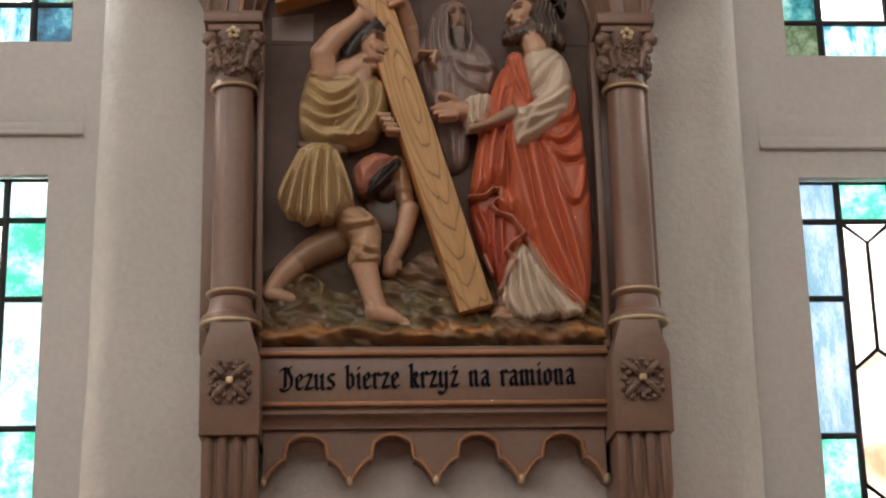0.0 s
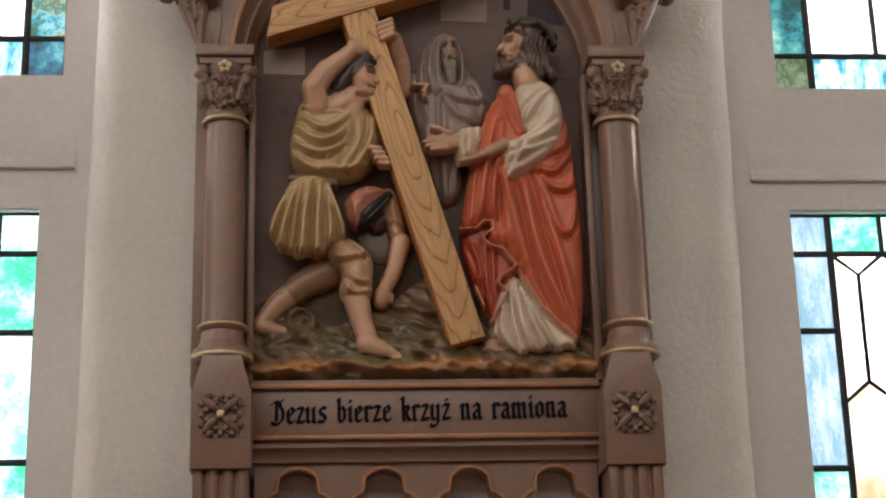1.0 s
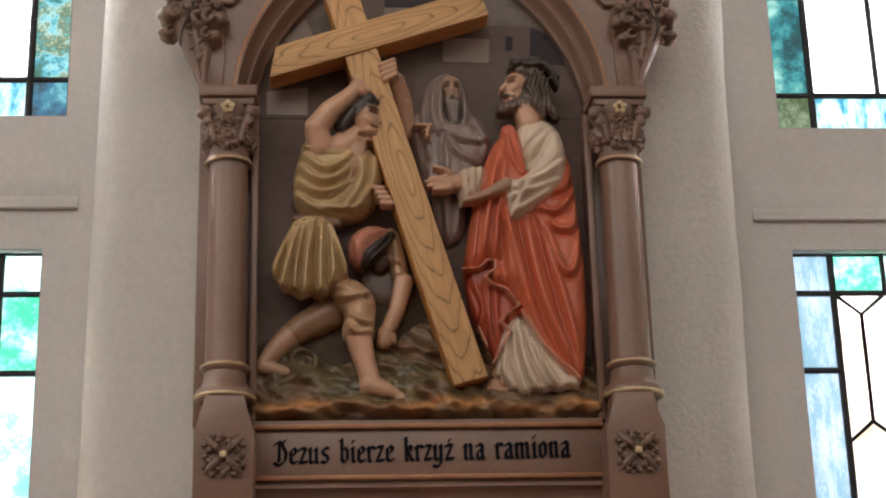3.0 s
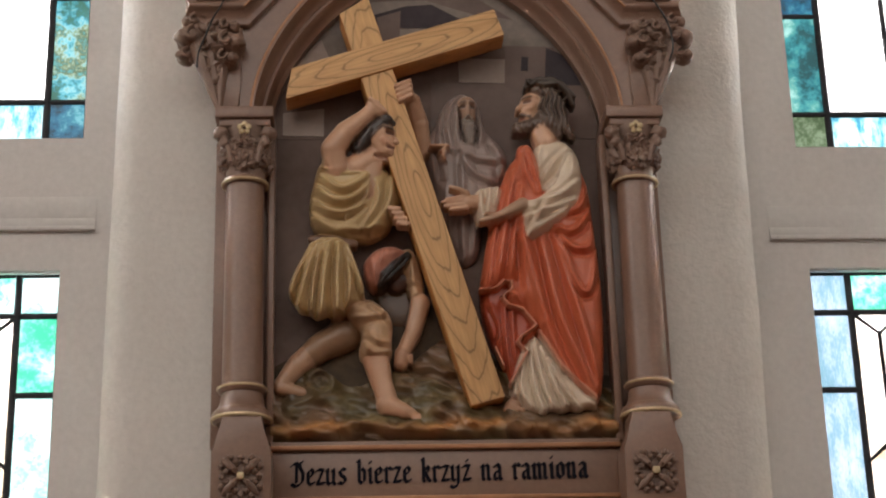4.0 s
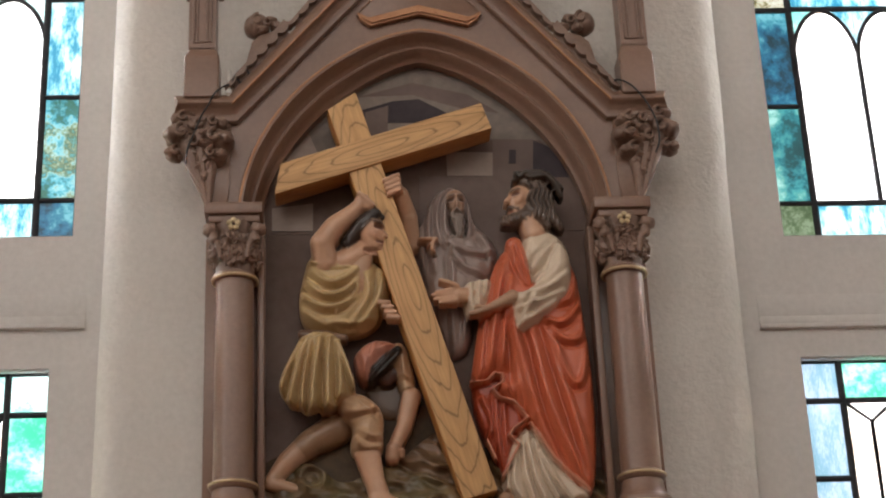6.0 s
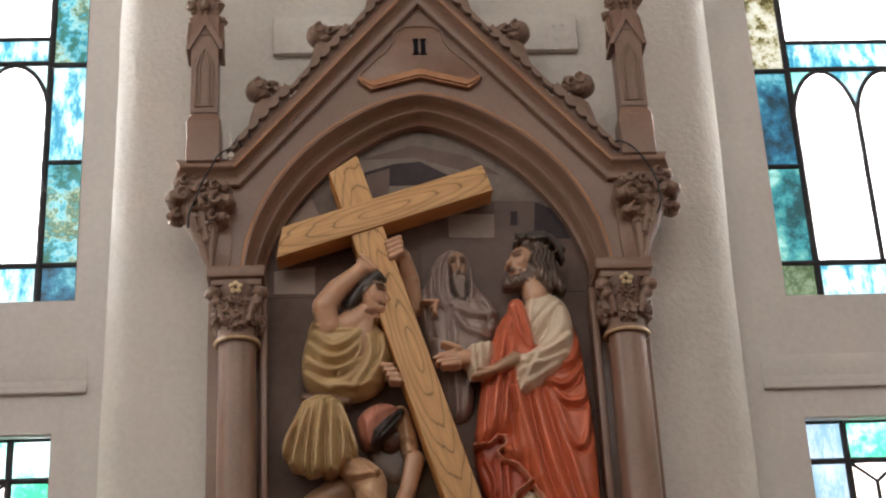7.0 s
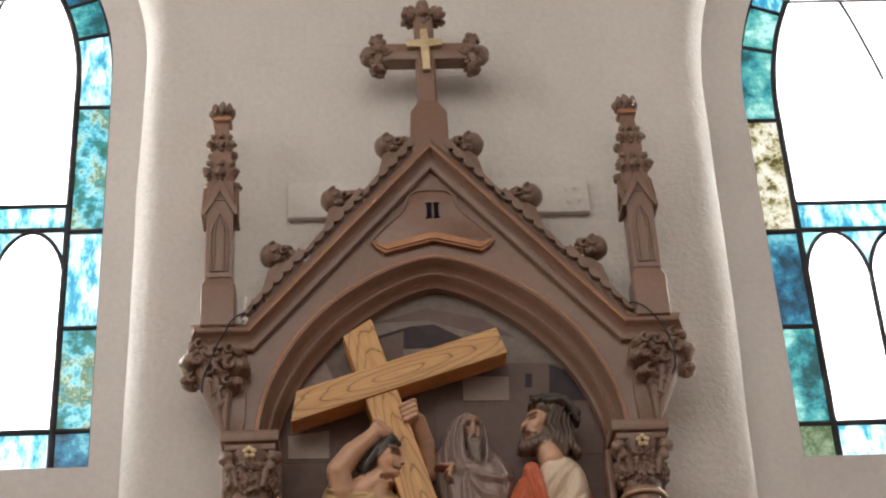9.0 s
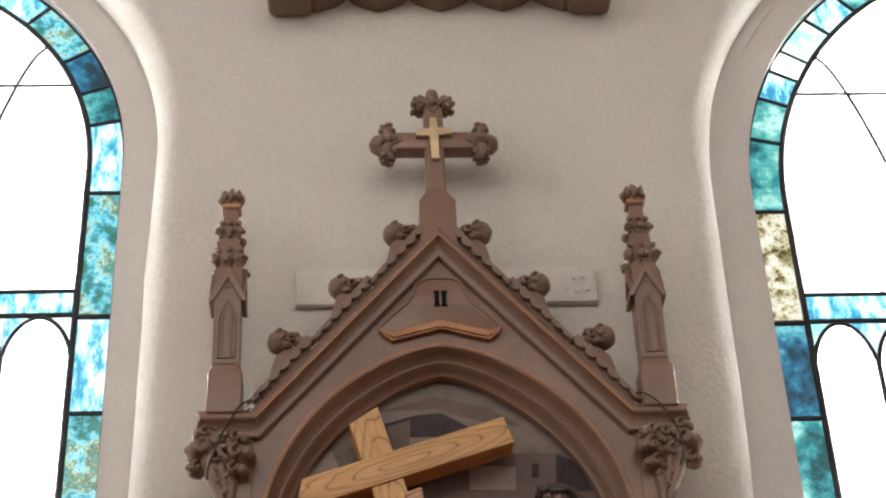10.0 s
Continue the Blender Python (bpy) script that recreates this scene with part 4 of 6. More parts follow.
def base_block(s):
    cx = s * 0.4545
    bm = bmesh.new()
    w = 0.066
    pts = [(cx - w, 2.285), (cx + w, 2.285), (cx + w, 2.462), (cx + 0.045, 2.515), (cx + 0.045, 2.54), (cx - 0.045, 2.54), (cx - 0.045, 2.515), (cx - w, 2.462)]
    prism(bm, pts, -0.215, 0.0, 0.003)
    root = part("base_block", bm, BROWN, shrine, "square base block with carved rosette")
    bm = bmesh.new()
    box(bm, cx - 0.048, cx + 0.048, -0.2165, -0.210, 2.355, 2.451)
    tile = part("rosette_ground", bm, BROWN_DEEP, root)
    for k in range(4):
        a = math.pi / 4 + math.pi / 2 * k
        ca, sa = math.cos(a), math.sin(a)
        bm = bmesh.new()
        tube(bm, [(cx + d * ca, -0.218 - h, 2.403 + d * sa) for d, h in ((0.008, 0.004), (0.022, 0.012), (0.040, 0.008), (0.056, 0.0))], [0.004, 0.007, 0.009, 0.004], 8)
        for d, w in ((0.030, 0.0135), (0.046, 0.0125)):
            for e in (-1, 1):
                lump(bm, (cx + d * ca - e * w * sa, -0.221, 2.403 + d * sa + e * w * ca), (0.0078, 0.009, 0.0078), 0.4, k + d * 100 + e, 2)
        part("rosette_leaf", bm, BROWN_DEEP, tile)
        bm = bmesh.new()
        a += math.pi / 4
        lump(bm, (cx + 0.040 * math.cos(a), -0.219, 2.403 + 0.040 * math.sin(a)), (0.0075, 0.010, 0.0075), 0.4, k + 50, 2)
        part("rosette_lobe", bm, BROWN_DEEP, tile)
    bm = bmesh.new()
    box(bm, cx - 0.008, cx + 0.008, -0.234, -0.222, 2.395, 2.411, 0.003)
    part("gilt_stud", bm, GOLD_PALE, tile)
    # fluted foot
    bm = bmesh.new()
    box(bm, cx - 0.058, cx + 0.058, -0.190, 0.0, 2.12, 2.288)
    foot = part("fluted_foot", bm, BROWN, root)
    for k in range(4):
        bm = bmesh.new()
        x = cx - 0.048 + 0.032 * k
        tube(bm, [(x, -0.190, 2.285), (x, -0.190, 2.17), (x, -0.180, 2.14), (x, -0.165, 2.12)], [0.0135, 0.0135, 0.013, 0.011], 10)
        part("reed", bm, BROWN, foot)


base_block(-1)
base_block(1)


def inscription_board():
    bm = bmesh.new()
    box(bm, -0.396, 0.396, -0.115, 0.0, 2.345, 2.505, 0.002)
    board = part("inscription_board", bm, BROWN, shrine, "taupe board with black lettering")
    for z, y in ((2.488, -0.128), (2.371, -0.128)):
        bm = bmesh.new()
        box(bm, -0.397, 0.397, y, -0.112, z - 0.0058, z + 0.0058, 0.0035)
        part("gilt_rail", bm, GOLD, board, "copper gilt rail")
    pen_lettering("letter", "Jezus bierze krzy\u017c na ramiona", 0.672, 0.0365, (-0.351, -0.1165, 2.4045), 0.010, INK, board, "black broad-pen letter")
    # hollow moulding under the board
    bm = bmesh.new()
    prof = [(0.0, 2.356), (-0.121, 2.356), (-0.121, 2.349), (-0.112, 2.346), (-0.104, 2.338), (-0.100, 2.330), (-0.098, 2.325), (-0.098, 2.320), (0.0, 2.320)]
    ends = [[bm.verts.new((x, y, z)) for y, z in prof] for x in (-0.3945, 0.3945)]
    for q in range(len(prof)):
        bm.faces.new((ends[0][q], ends[1][q], ends[1][(q + 1) % len(prof)], ends[0][(q + 1) % len(prof)]))
    bm.faces.new(ends[0])
    bm.faces.new(ends[1][::-1])
    part("hollow_moulding", bm, BROWN, shrine)

    def cusp(u):
        if u < 0.048:
            return 2.262 + 0.047 * max(1 - (u / 0.056) ** 2, 0) ** 0.62
        return 2.202 + 0.052 * math.cos(min((u - 0.048) / 0.0485, 1) * math.pi / 2)
    for c in (-0.2895, -0.0965, 0.0965, 0.2895):
        us = sorted([-0.0965 + 0.193 * i / 40 for i in range(41)] + [-0.0481, 0.0481])
        curve = [(c + u, cusp(abs(u))) for u in us]
        bm = bmesh.new()
        strip(bm, [(x, 2.325) for x, z in curve], curve, -0.085, -0.0)
        bay = part("cusped_arch", bm, BROWN, shrine)
        bm = bmesh.new()
        tube(bm, [(x, -0.086, z) for x, z in curve], 0.0052, 6)
        part("gilt_edge", bm, GOLD, bay, "gilded cusped edge")
    for x in (-0.386, -0.193, 0.0, 0.193, 0.386):
        bm = bmesh.new()
        lump(bm, (x, -0.086, 2.204), (0.008, 0.008, 0.012), 0.2, x, 2)
        part("gilt_drop", bm, GOLD_PALE, shrine)


inscription_board()


# ---- painted scenery on the back panel ----
def painted_view():
    k = [0]

    def patch(name, pts, mat):
        k[0] += 1
        bm = bmesh.new()
        prism(bm, pts, BACK - 0.0008 - 0.0004 * k[0], BACK + 0.001)
        part(name, bm, mat, shrine, "", False)
    sky_edge = [(x, z) for x, z in arch(0.409, 0.452, 60, p=1.65) if z > 3.43]
    patch("painted_cloud", sky_edge, SKYPAINT)
    patch("painted_cloud", [(-0.16, 3.66), (-0.02, 3.70), (0.12, 3.665), (0.20, 3.61), (0.10, 3.625), (-0.02, 3.665)], STONEPAINT_MID)
    patch("painted_wall", [(-0.392, 3.28), (0.392, 3.28), (0.372, 3.425), (0.30, 3.530), (0.18, 3.533), (0.06, 3.570), (-0.10, 3.560), (-0.28, 3.49), (-0.37, 3.40)], BACKDROP)
    patch("painted_wall", [(0.282, 3.530), (0.333, 3.505), (0.366, 3.425), (0.274, 3.427)], ROOFPAINT)
    patch("painted_roof", [(-0.150, 3.622), (-0.070, 3.647), (-0.004, 3.652), (0.080, 3.603), (0.10, 3.585), (-0.14, 3.585)], ROOFPAINT)
    patch("painted_tower", [(-0.142, 3.615), (-0.082, 3.634), (-0.087, 3.530), (-0.137, 3.530)], STONEPAINT_MID)
    patch("painted_block", [(0.060, 3.500), (0.178, 3.497), (0.174, 3.431), (0.060, 3.434)], STONEPAINT)
    patch("painted_tower", [(0.179, 3.534), (0.282, 3.532), (0.274, 3.427), (0.174, 3.429)], STONEPAINT_MID)
    patch("painted_block", [(-0.376, 3.350), (-0.275, 3.362), (-0.276, 3.287), (-0.376, 3.289)], STONEPAINT)
    patch("painted_block", [(-0.010, 3.432), (0.274, 3.427), (0.262, 3.15), (-0.015, 3.15)], STONEPAINT_MID)
    patch("painted_block", [(-0.352, 3.478), (-0.282, 3.552), (-0.262, 3.50), (-0.275, 3.43)], STONEPAINT)
    patch("painted_ground", [(-0.392, 2.58), (0.392, 2.58), (0.392, 2.67), (0.12, 2.72), (0.02, 2.83), (-0.08, 2.88), (-0.18, 2.86), (-0.28, 2.76), (-0.392, 2.70)], GROUNDPAINT)
    patch("painted_slit", [(0.219, 3.503), (0.236, 3.502), (0.233, 3.465), (0.216, 3.465)], ROOFPAINT)


painted_view()


# ---- modelled relief ----
CELL = 0.002


class Relief:
    """High relief on the back panel: limbs and cloths given by their axis or outline, raised to a height and draped with folds."""

    def __init__(self, x0, x1, z0, z1, lift=0.0):
        self.lift, self.side = lift, 0.034
        self.xs, self.zs = np.arange(x0, x1, CELL), np.arange(z0, z1, CELL)
        self.X, self.Z = np.meshgrid(self.xs, self.zs)
        self.S = np.full(self.X.shape, -1.0)
        self.H = np.full(self.X.shape, -1.0)
        self.C = np.zeros(self.X.shape + (3,))
        rng = np.random.RandomState(5)
        self.N = sum(np.sin(self.X * rng.uniform(-60, 60) + self.Z * rng.uniform(-60, 60) + rng.uniform(0, 6)) for _ in range(6)) / 6

    def put(self, s, h, colour):
        self.last = (s > 0) & (h > self.H)
        up = (s > -CELL * 1.6) & (h > self.H)
        better = (s > 0) & (h > self.H)
        self.C[better] = colour
        fresh = up & ~better & (self.S < 0)
        self.C[fresh & (s > self.S)] = colour
        self.H = np.where(better, h, np.where(fresh & (self.S < s), h, self.H))
        self.S = np.maximum(self.S, s)

    def limb(self, a, b, colour, flat=0.9, folds=None):
        """a, b: x, z, height, radius."""
        dx, dz = b[0] - a[0], b[1] - a[1]
        q = max(dx * dx + dz * dz, 1e-9)
        t = np.clip(((self.X - a[0]) * dx + (self.Z - a[1]) * dz) / q, 0, 1)
        d = np.hypot(self.X - a[0] - t * dx, self.Z - a[1] - t * dz)
        r = a[3] + (b[3] - a[3]) * t
        h = a[2] + (b[2] - a[2]) * t + flat * np.sqrt(np.maximum(r * r - d * d, 0))
        if folds:
            amp, waves = folds
            h = h + amp * np.sin(waves * t * 2 * np.pi + 2.5 * self.N + d / r) * np.clip((r - d) / r * 2, 0, 1)
        self.put(r - d, h, colour)
        return self

    def chain(self, pts, colour, flat=0.9, folds=None):
        whole = np.zeros(self.X.shape, bool)
        for a, b in zip(pts, pts[1:]):
            self.limb(a, b, colour, flat, folds)
            whole |= self.last
        self.last = whole
        return self

    def hollow(self, a, b, depth):
        """Sinks what lies within a limb's outline to a depth."""
        dx, dz = b[0] - a[0], b[1] - a[1]
        t = np.clip(((self.X - a[0]) * dx + (self.Z - a[1]) * dz) / max(dx * dx + dz * dz, 1e-9), 0, 1)
        d = np.hypot(self.X - a[0] - t * dx, self.Z - a[1] - t * dz)
        self.H = np.where((d < a[2] + (b[2] - a[2]) * t) & (self.S > 0), np.minimum(self.H, depth), self.H)
        return self

    def fold(self, pts, w, h, everywhere=False, hem=False):
        """A raised fold with a groove at its side, along a line, on the cloth or limb laid last."""
        p = np.array(pts, float)
        for _ in range(3):
            a, b = p[:-1], p[1:]
            p = np.concatenate([p[:1], np.stack([0.75 * a + 0.25 * b, 0.25 * a + 0.75 * b], 1).reshape(-1, 2), p[-1:]])
        best, side, along = np.full(self.X.shape, 9.0), np.zeros(self.X.shape), np.zeros(self.X.shape)
        n = len(p) - 1
        for i in range(n):
            (ax, az), (bx, bz) = p[i], p[i + 1]
            q = max((bx - ax) ** 2 + (bz - az) ** 2, 1e-12)
            t = np.clip(((self.X - ax) * (bx - ax) + (self.Z - az) * (bz - az)) / q, 0, 1)
            d = np.hypot(self.X - ax - t * (bx - ax), self.Z - az - t * (bz - az))
            near = d < best
            best = np.where(near, d, best)
            side = np.where(near, np.sign((self.X - ax) * (bz - az) - (self.Z - az) * (bx - ax)), side)
            along = np.where(near, (i + t) / n, along)
        d = best * side
        taper = np.clip(np.sin(np.pi * np.clip(along * (0.5 if hem else 1), 0.04, 0.96)), 0, 1) ** 0.5 * (best < 4 * w)
        shape = np.exp(-(d / w) ** 2) - 0.75 * np.exp(-((d - 1.55 * w) / (0.75 * w)) ** 2)
        mask = (self.S > 0) if everywhere else self.last
        self.H = np.where(mask, np.maximum(self.H + h * taper * shape, 0.004), self.H)
        return self

    def mark(self, pts, r, lift, colour):
        """A small raised or sunk stroke that follows the surface, tinted with the given colour."""
        best = np.full(self.X.shape, 9.0)
        pts = list(pts)
        for (ax, az), (bx, bz) in zip(pts, pts[1:]):
            q = max((bx - ax) ** 2 + (bz - az) ** 2, 1e-12)
            t = np.clip(((self.X - ax) * (bx - ax) + (self.Z - az) * (bz - az)) / q, 0, 1)
            best = np.minimum(best, np.hypot(self.X - ax - t * (bx - ax), self.Z - az - t * (bz - az)))
        k = np.where(self.S > 0, np.clip(1.25 - (best / r) ** 2, 0, 1), 0)
        self.H = np.where(k > 0, np.maximum(self.H + lift * k, 0.004), self.H)
        self.C = (1 - k[..., None]) * self.C + k[..., None] * np.array(colour)
        return self

    def cloth(self, pts, height, bulge, width, colour, fan=None, ring=None, smooth=2):
        """An outline in x and z, rounded at its rim; fan: amp, x, z, count of folds that spread from a point; ring: amp, x, z, spacing."""
        p = np.array(pts)
        for _ in range(smooth):
            n = np.roll(p, -1, 0)
            p = np.stack([0.75 * p + 0.25 * n, 0.25 * p + 0.75 * n], 1).reshape(-1, 2)
        inside, dist = np.zeros(self.X.shape, bool), np.full(self.X.shape, 9.0)
        for (ax, az), (bx, bz) in zip(p, np.roll(p, -1, 0)):
            cross = ((az > self.Z) != (bz > self.Z)) & (self.X < (bx - ax) * (self.Z - az) / (bz - az + 1e-12) + ax)
            inside ^= cross
            q = max((bx - ax) ** 2 + (bz - az) ** 2, 1e-12)
            t = np.clip(((self.X - ax) * (bx - ax) + (self.Z - az) * (bz - az)) / q, 0, 1)
            dist = np.minimum(dist, np.hypot(self.X - ax - t * (bx - ax), self.Z - az - t * (bz - az)))
        s = np.where(inside, dist, -dist)
        k = np.clip(s / width, 0, 1)
        h = height + bulge * np.sqrt(1 - (1 - k) ** 2)
        rim = np.clip(s / 0.012, 0.35, 1)
        if fan:
            amp, ox, oz, count = fan
            ang = np.arctan2(self.X - ox, oz - self.Z)
            far = np.clip(np.hypot(self.X - ox, self.Z - oz) / 0.25, 0.2, 1.4)
            w = np.abs(np.cos(ang * count + 0.7 * self.N))
            h = h + amp * rim * far * (w ** 0.6 - 0.6)
        if ring:
            amp, ox, oz, gap = ring
            dd = np.hypot(self.X - ox, (self.Z - oz) * 0.85)
            w = np.sin(dd / gap * 2 * np.pi + 2.0 * self.N)
            h = h + amp * rim * (0.8 - 1.4 * np.abs(w) ** 0.8)
        self.put(s, h, colour)
        return self

    def build(self, name, material, soften=1):
        S, H = self.S, self.H
        ok = H > -0.5
        C = self.C.copy()
        for _ in range(soften):
            acc, cnt, cac = np.zeros_like(H), np.zeros_like(H), np.zeros_like(C)
            for i in (-1, 0, 1):
                for j in (-1, 0, 1):
                    w = 4.0 if not (i or j) else (1.5 if not (i and j) else 0.7)
                    m = np.roll(np.roll(ok, i, 0), j, 1) * w
                    acc += np.roll(np.roll(H, i, 0), j, 1) * m
                    cac += np.roll(np.roll(C, i, 0), j, 1) * m[..., None]
                    cnt += m
            H = np.where(ok, acc / np.maximum(cnt, 1e-9), H)
            C = np.where(ok[..., None], cac / np.maximum(cnt, 1e-9)[..., None], C)
        gz, gx = np.gradient(S, CELL)
        g2 = np.maximum(gx * gx + gz * gz, 0.3)
        move = np.where(S < 0, -S, 0)
        X = self.X + np.clip(move * gx / g2, -CELL, CELL)
        Z = self.Z + np.clip(move * gz / g2, -CELL, CELL)
        pos = S > 0
        quad = (pos[:-1, :-1] | pos[1:, :-1] | pos[:-1, 1:] | pos[1:, 1:]) & ok[:-1, :-1] & ok[1:, :-1] & ok[:-1, 1:] & ok[1:, 1:]
        used = np.zeros_like(ok)
        for sl in ((slice(None, -1), slice(None, -1)), (slice(1, None), slice(None, -1)), (slice(None, -1), slice(1, None)), (slice(1, None), slice(1, None))):
            used[sl] |= quad
        ids = np.full(S.shape, -1)
        ids[used] = np.arange(used.sum())
        V = np.stack([X[used], BACK - np.maximum(H[used], 0.002), Z[used] + self.lift], 1)
        n = len(V)
        i, j = np.nonzero(quad)
        F = np.stack([ids[i, j], ids[i, j + 1], ids[i + 1, j + 1], ids[i + 1, j]], 1)
        # sides back to the panel
        e = np.concatenate([F[:, [0, 1]], F[:, [1, 2]], F[:, [2, 3]], F[:, [3, 0]]])
        key = {}
        for a, b in e.tolist():
            k = (a, b) if a < b else (b, a)
            key[k] = None if k in key else (a, b)
        rim = [ab for ab in key.values() if ab]
        back, extra, sides = {}, [], []
        for a, b in rim:
            for v in (a, b):
                if v not in back:
                    back[v] = n + len(extra)
                    extra.append((V[v][0], min(V[v][1] + self.side, BACK + 0.002), V[v][2]))
            sides.append((b, a, back[a], back[b]))
        me = bpy.data.meshes.new(name)
        me.from_pydata(np.concatenate([V, np.array(extra)]).tolist(), [], F.tolist() + sides)
        src = list(range(n)) + [v for v, _ in sorted(back.items(), key=lambda q: q[1])]
        col = np.concatenate([C[used], np.ones((n, 1))], 1)[src]
        me.attributes.new("paint", "FLOAT_COLOR", "POINT").data.foreach_set("color", col.astype(np.float32).ravel())
        me.polygons.foreach_set("use_smooth", [True] * len(me.polygons))
        me.materials.append(material)
        return new(name, me)


SKIN, HAIR, DARKHAIR = (0.55, 0.325, 0.205), (0.110, 0.070, 0.050), (0.022, 0.016, 0.013)
KHAKI, TAN, BELT = (0.50, 0.355, 0.175), (0.51, 0.325, 0.19), (0.16, 0.085, 0.05)
RED, CREAM, MAUVE, ROSE = (0.55, 0.132, 0.060), (0.66, 0.54, 0.41), (0.31, 0.24, 0.215), (0.52, 0.22, 0.15)


def rocky_ground():
    r = Relief(-0.397, 0.397, 2.495, 2.80)
    r.side = 1.0
    X, Z, N = r.X, r.Z, r.N
    top = 2.66 + 0.02 * np.sin(X * 14) + 0.012 * np.sin(X * 41 + 1) + 0.09 * np.exp(-((X + 0.02) / 0.10) ** 2)
    s = np.minimum(top - Z, Z - 2.497)
    slope = np.clip((top - Z) / 0.16, 0, 1)
    h = 0.012 + 0.055 * slope ** 1.2 + 0.010 * N + 0.013 * np.abs(np.sin(X * 16 + 3 * N + Z * 25)) ** 0.8 + 0.005 * np.sin(Z * 110 + 2.5 * N + X * 14)
    rng = np.random.RandomState(9)
    def waves(f, n=7):
        return sum(np.sin(X * rng.uniform(-f, f) + Z * rng.uniform(-f, f) * 1.6 + rng.uniform(0, 6)) for _ in range(n)) / n ** 0.5
    crag, chip = waves(70), waves(190)
    h = h + 0.007 * (1 - 1.4 * np.abs(crag)) * np.clip(slope * 3, 0, 1) + 0.0035 * chip
    curl = np.hypot(X + 0.282, Z - 2.655)
    h = h + 0.016 * np.exp(-((curl - 0.028) / 0.009) ** 2) + 0.014 * np.exp(-(curl / 0.010) ** 2)
    lip = np.exp(-((Z - 2.535 - 0.008 * np.sin(X * 22) - 0.004 * np.sin(X * 61)) / 0.014) ** 2)
    h = h + 0.014 * lip - 0.03 * np.clip((2.522 - Z) / 0.02, 0, 1)
    r.put(np.minimum(s, 0.3), h, (0.10, 0.075, 0.045))
    m1 = np.clip(0.5 + 0.6 * np.sin(X * 11 + 3 * N + Z * 18), 0, 1)[..., None]
    c = (1 - m1) * np.array((0.155, 0.094, 0.054)) + m1 * np.array((0.140, 0.108, 0.050))
    m2 = np.clip(0.45 + 0.8 * waves(60), 0, 1)[..., None]
    c = c * (0.75 + 0.55 * m2) + 0.05 * np.clip(waves(110), 0, 1)[..., None] * np.array((1.0, 0.55, 0.25))
    warm = np.clip(lip * (0.75 + 0.45 * np.sin(X * 19 + 2 * N + 1)), 0, 1)[..., None]
    r.C = (1 - warm) * c + warm * np.array((0.46, 0.215, 0.075))
    ob = r.build("rocky_ground", STATUE, 2)
    ob.parent = shrine
    tagged(ob, "modelled rocky ground painted olive and ochre")


rocky_ground()


def group_of(ob, label):
    return tagged(ob, label, "statue", "relief statues")


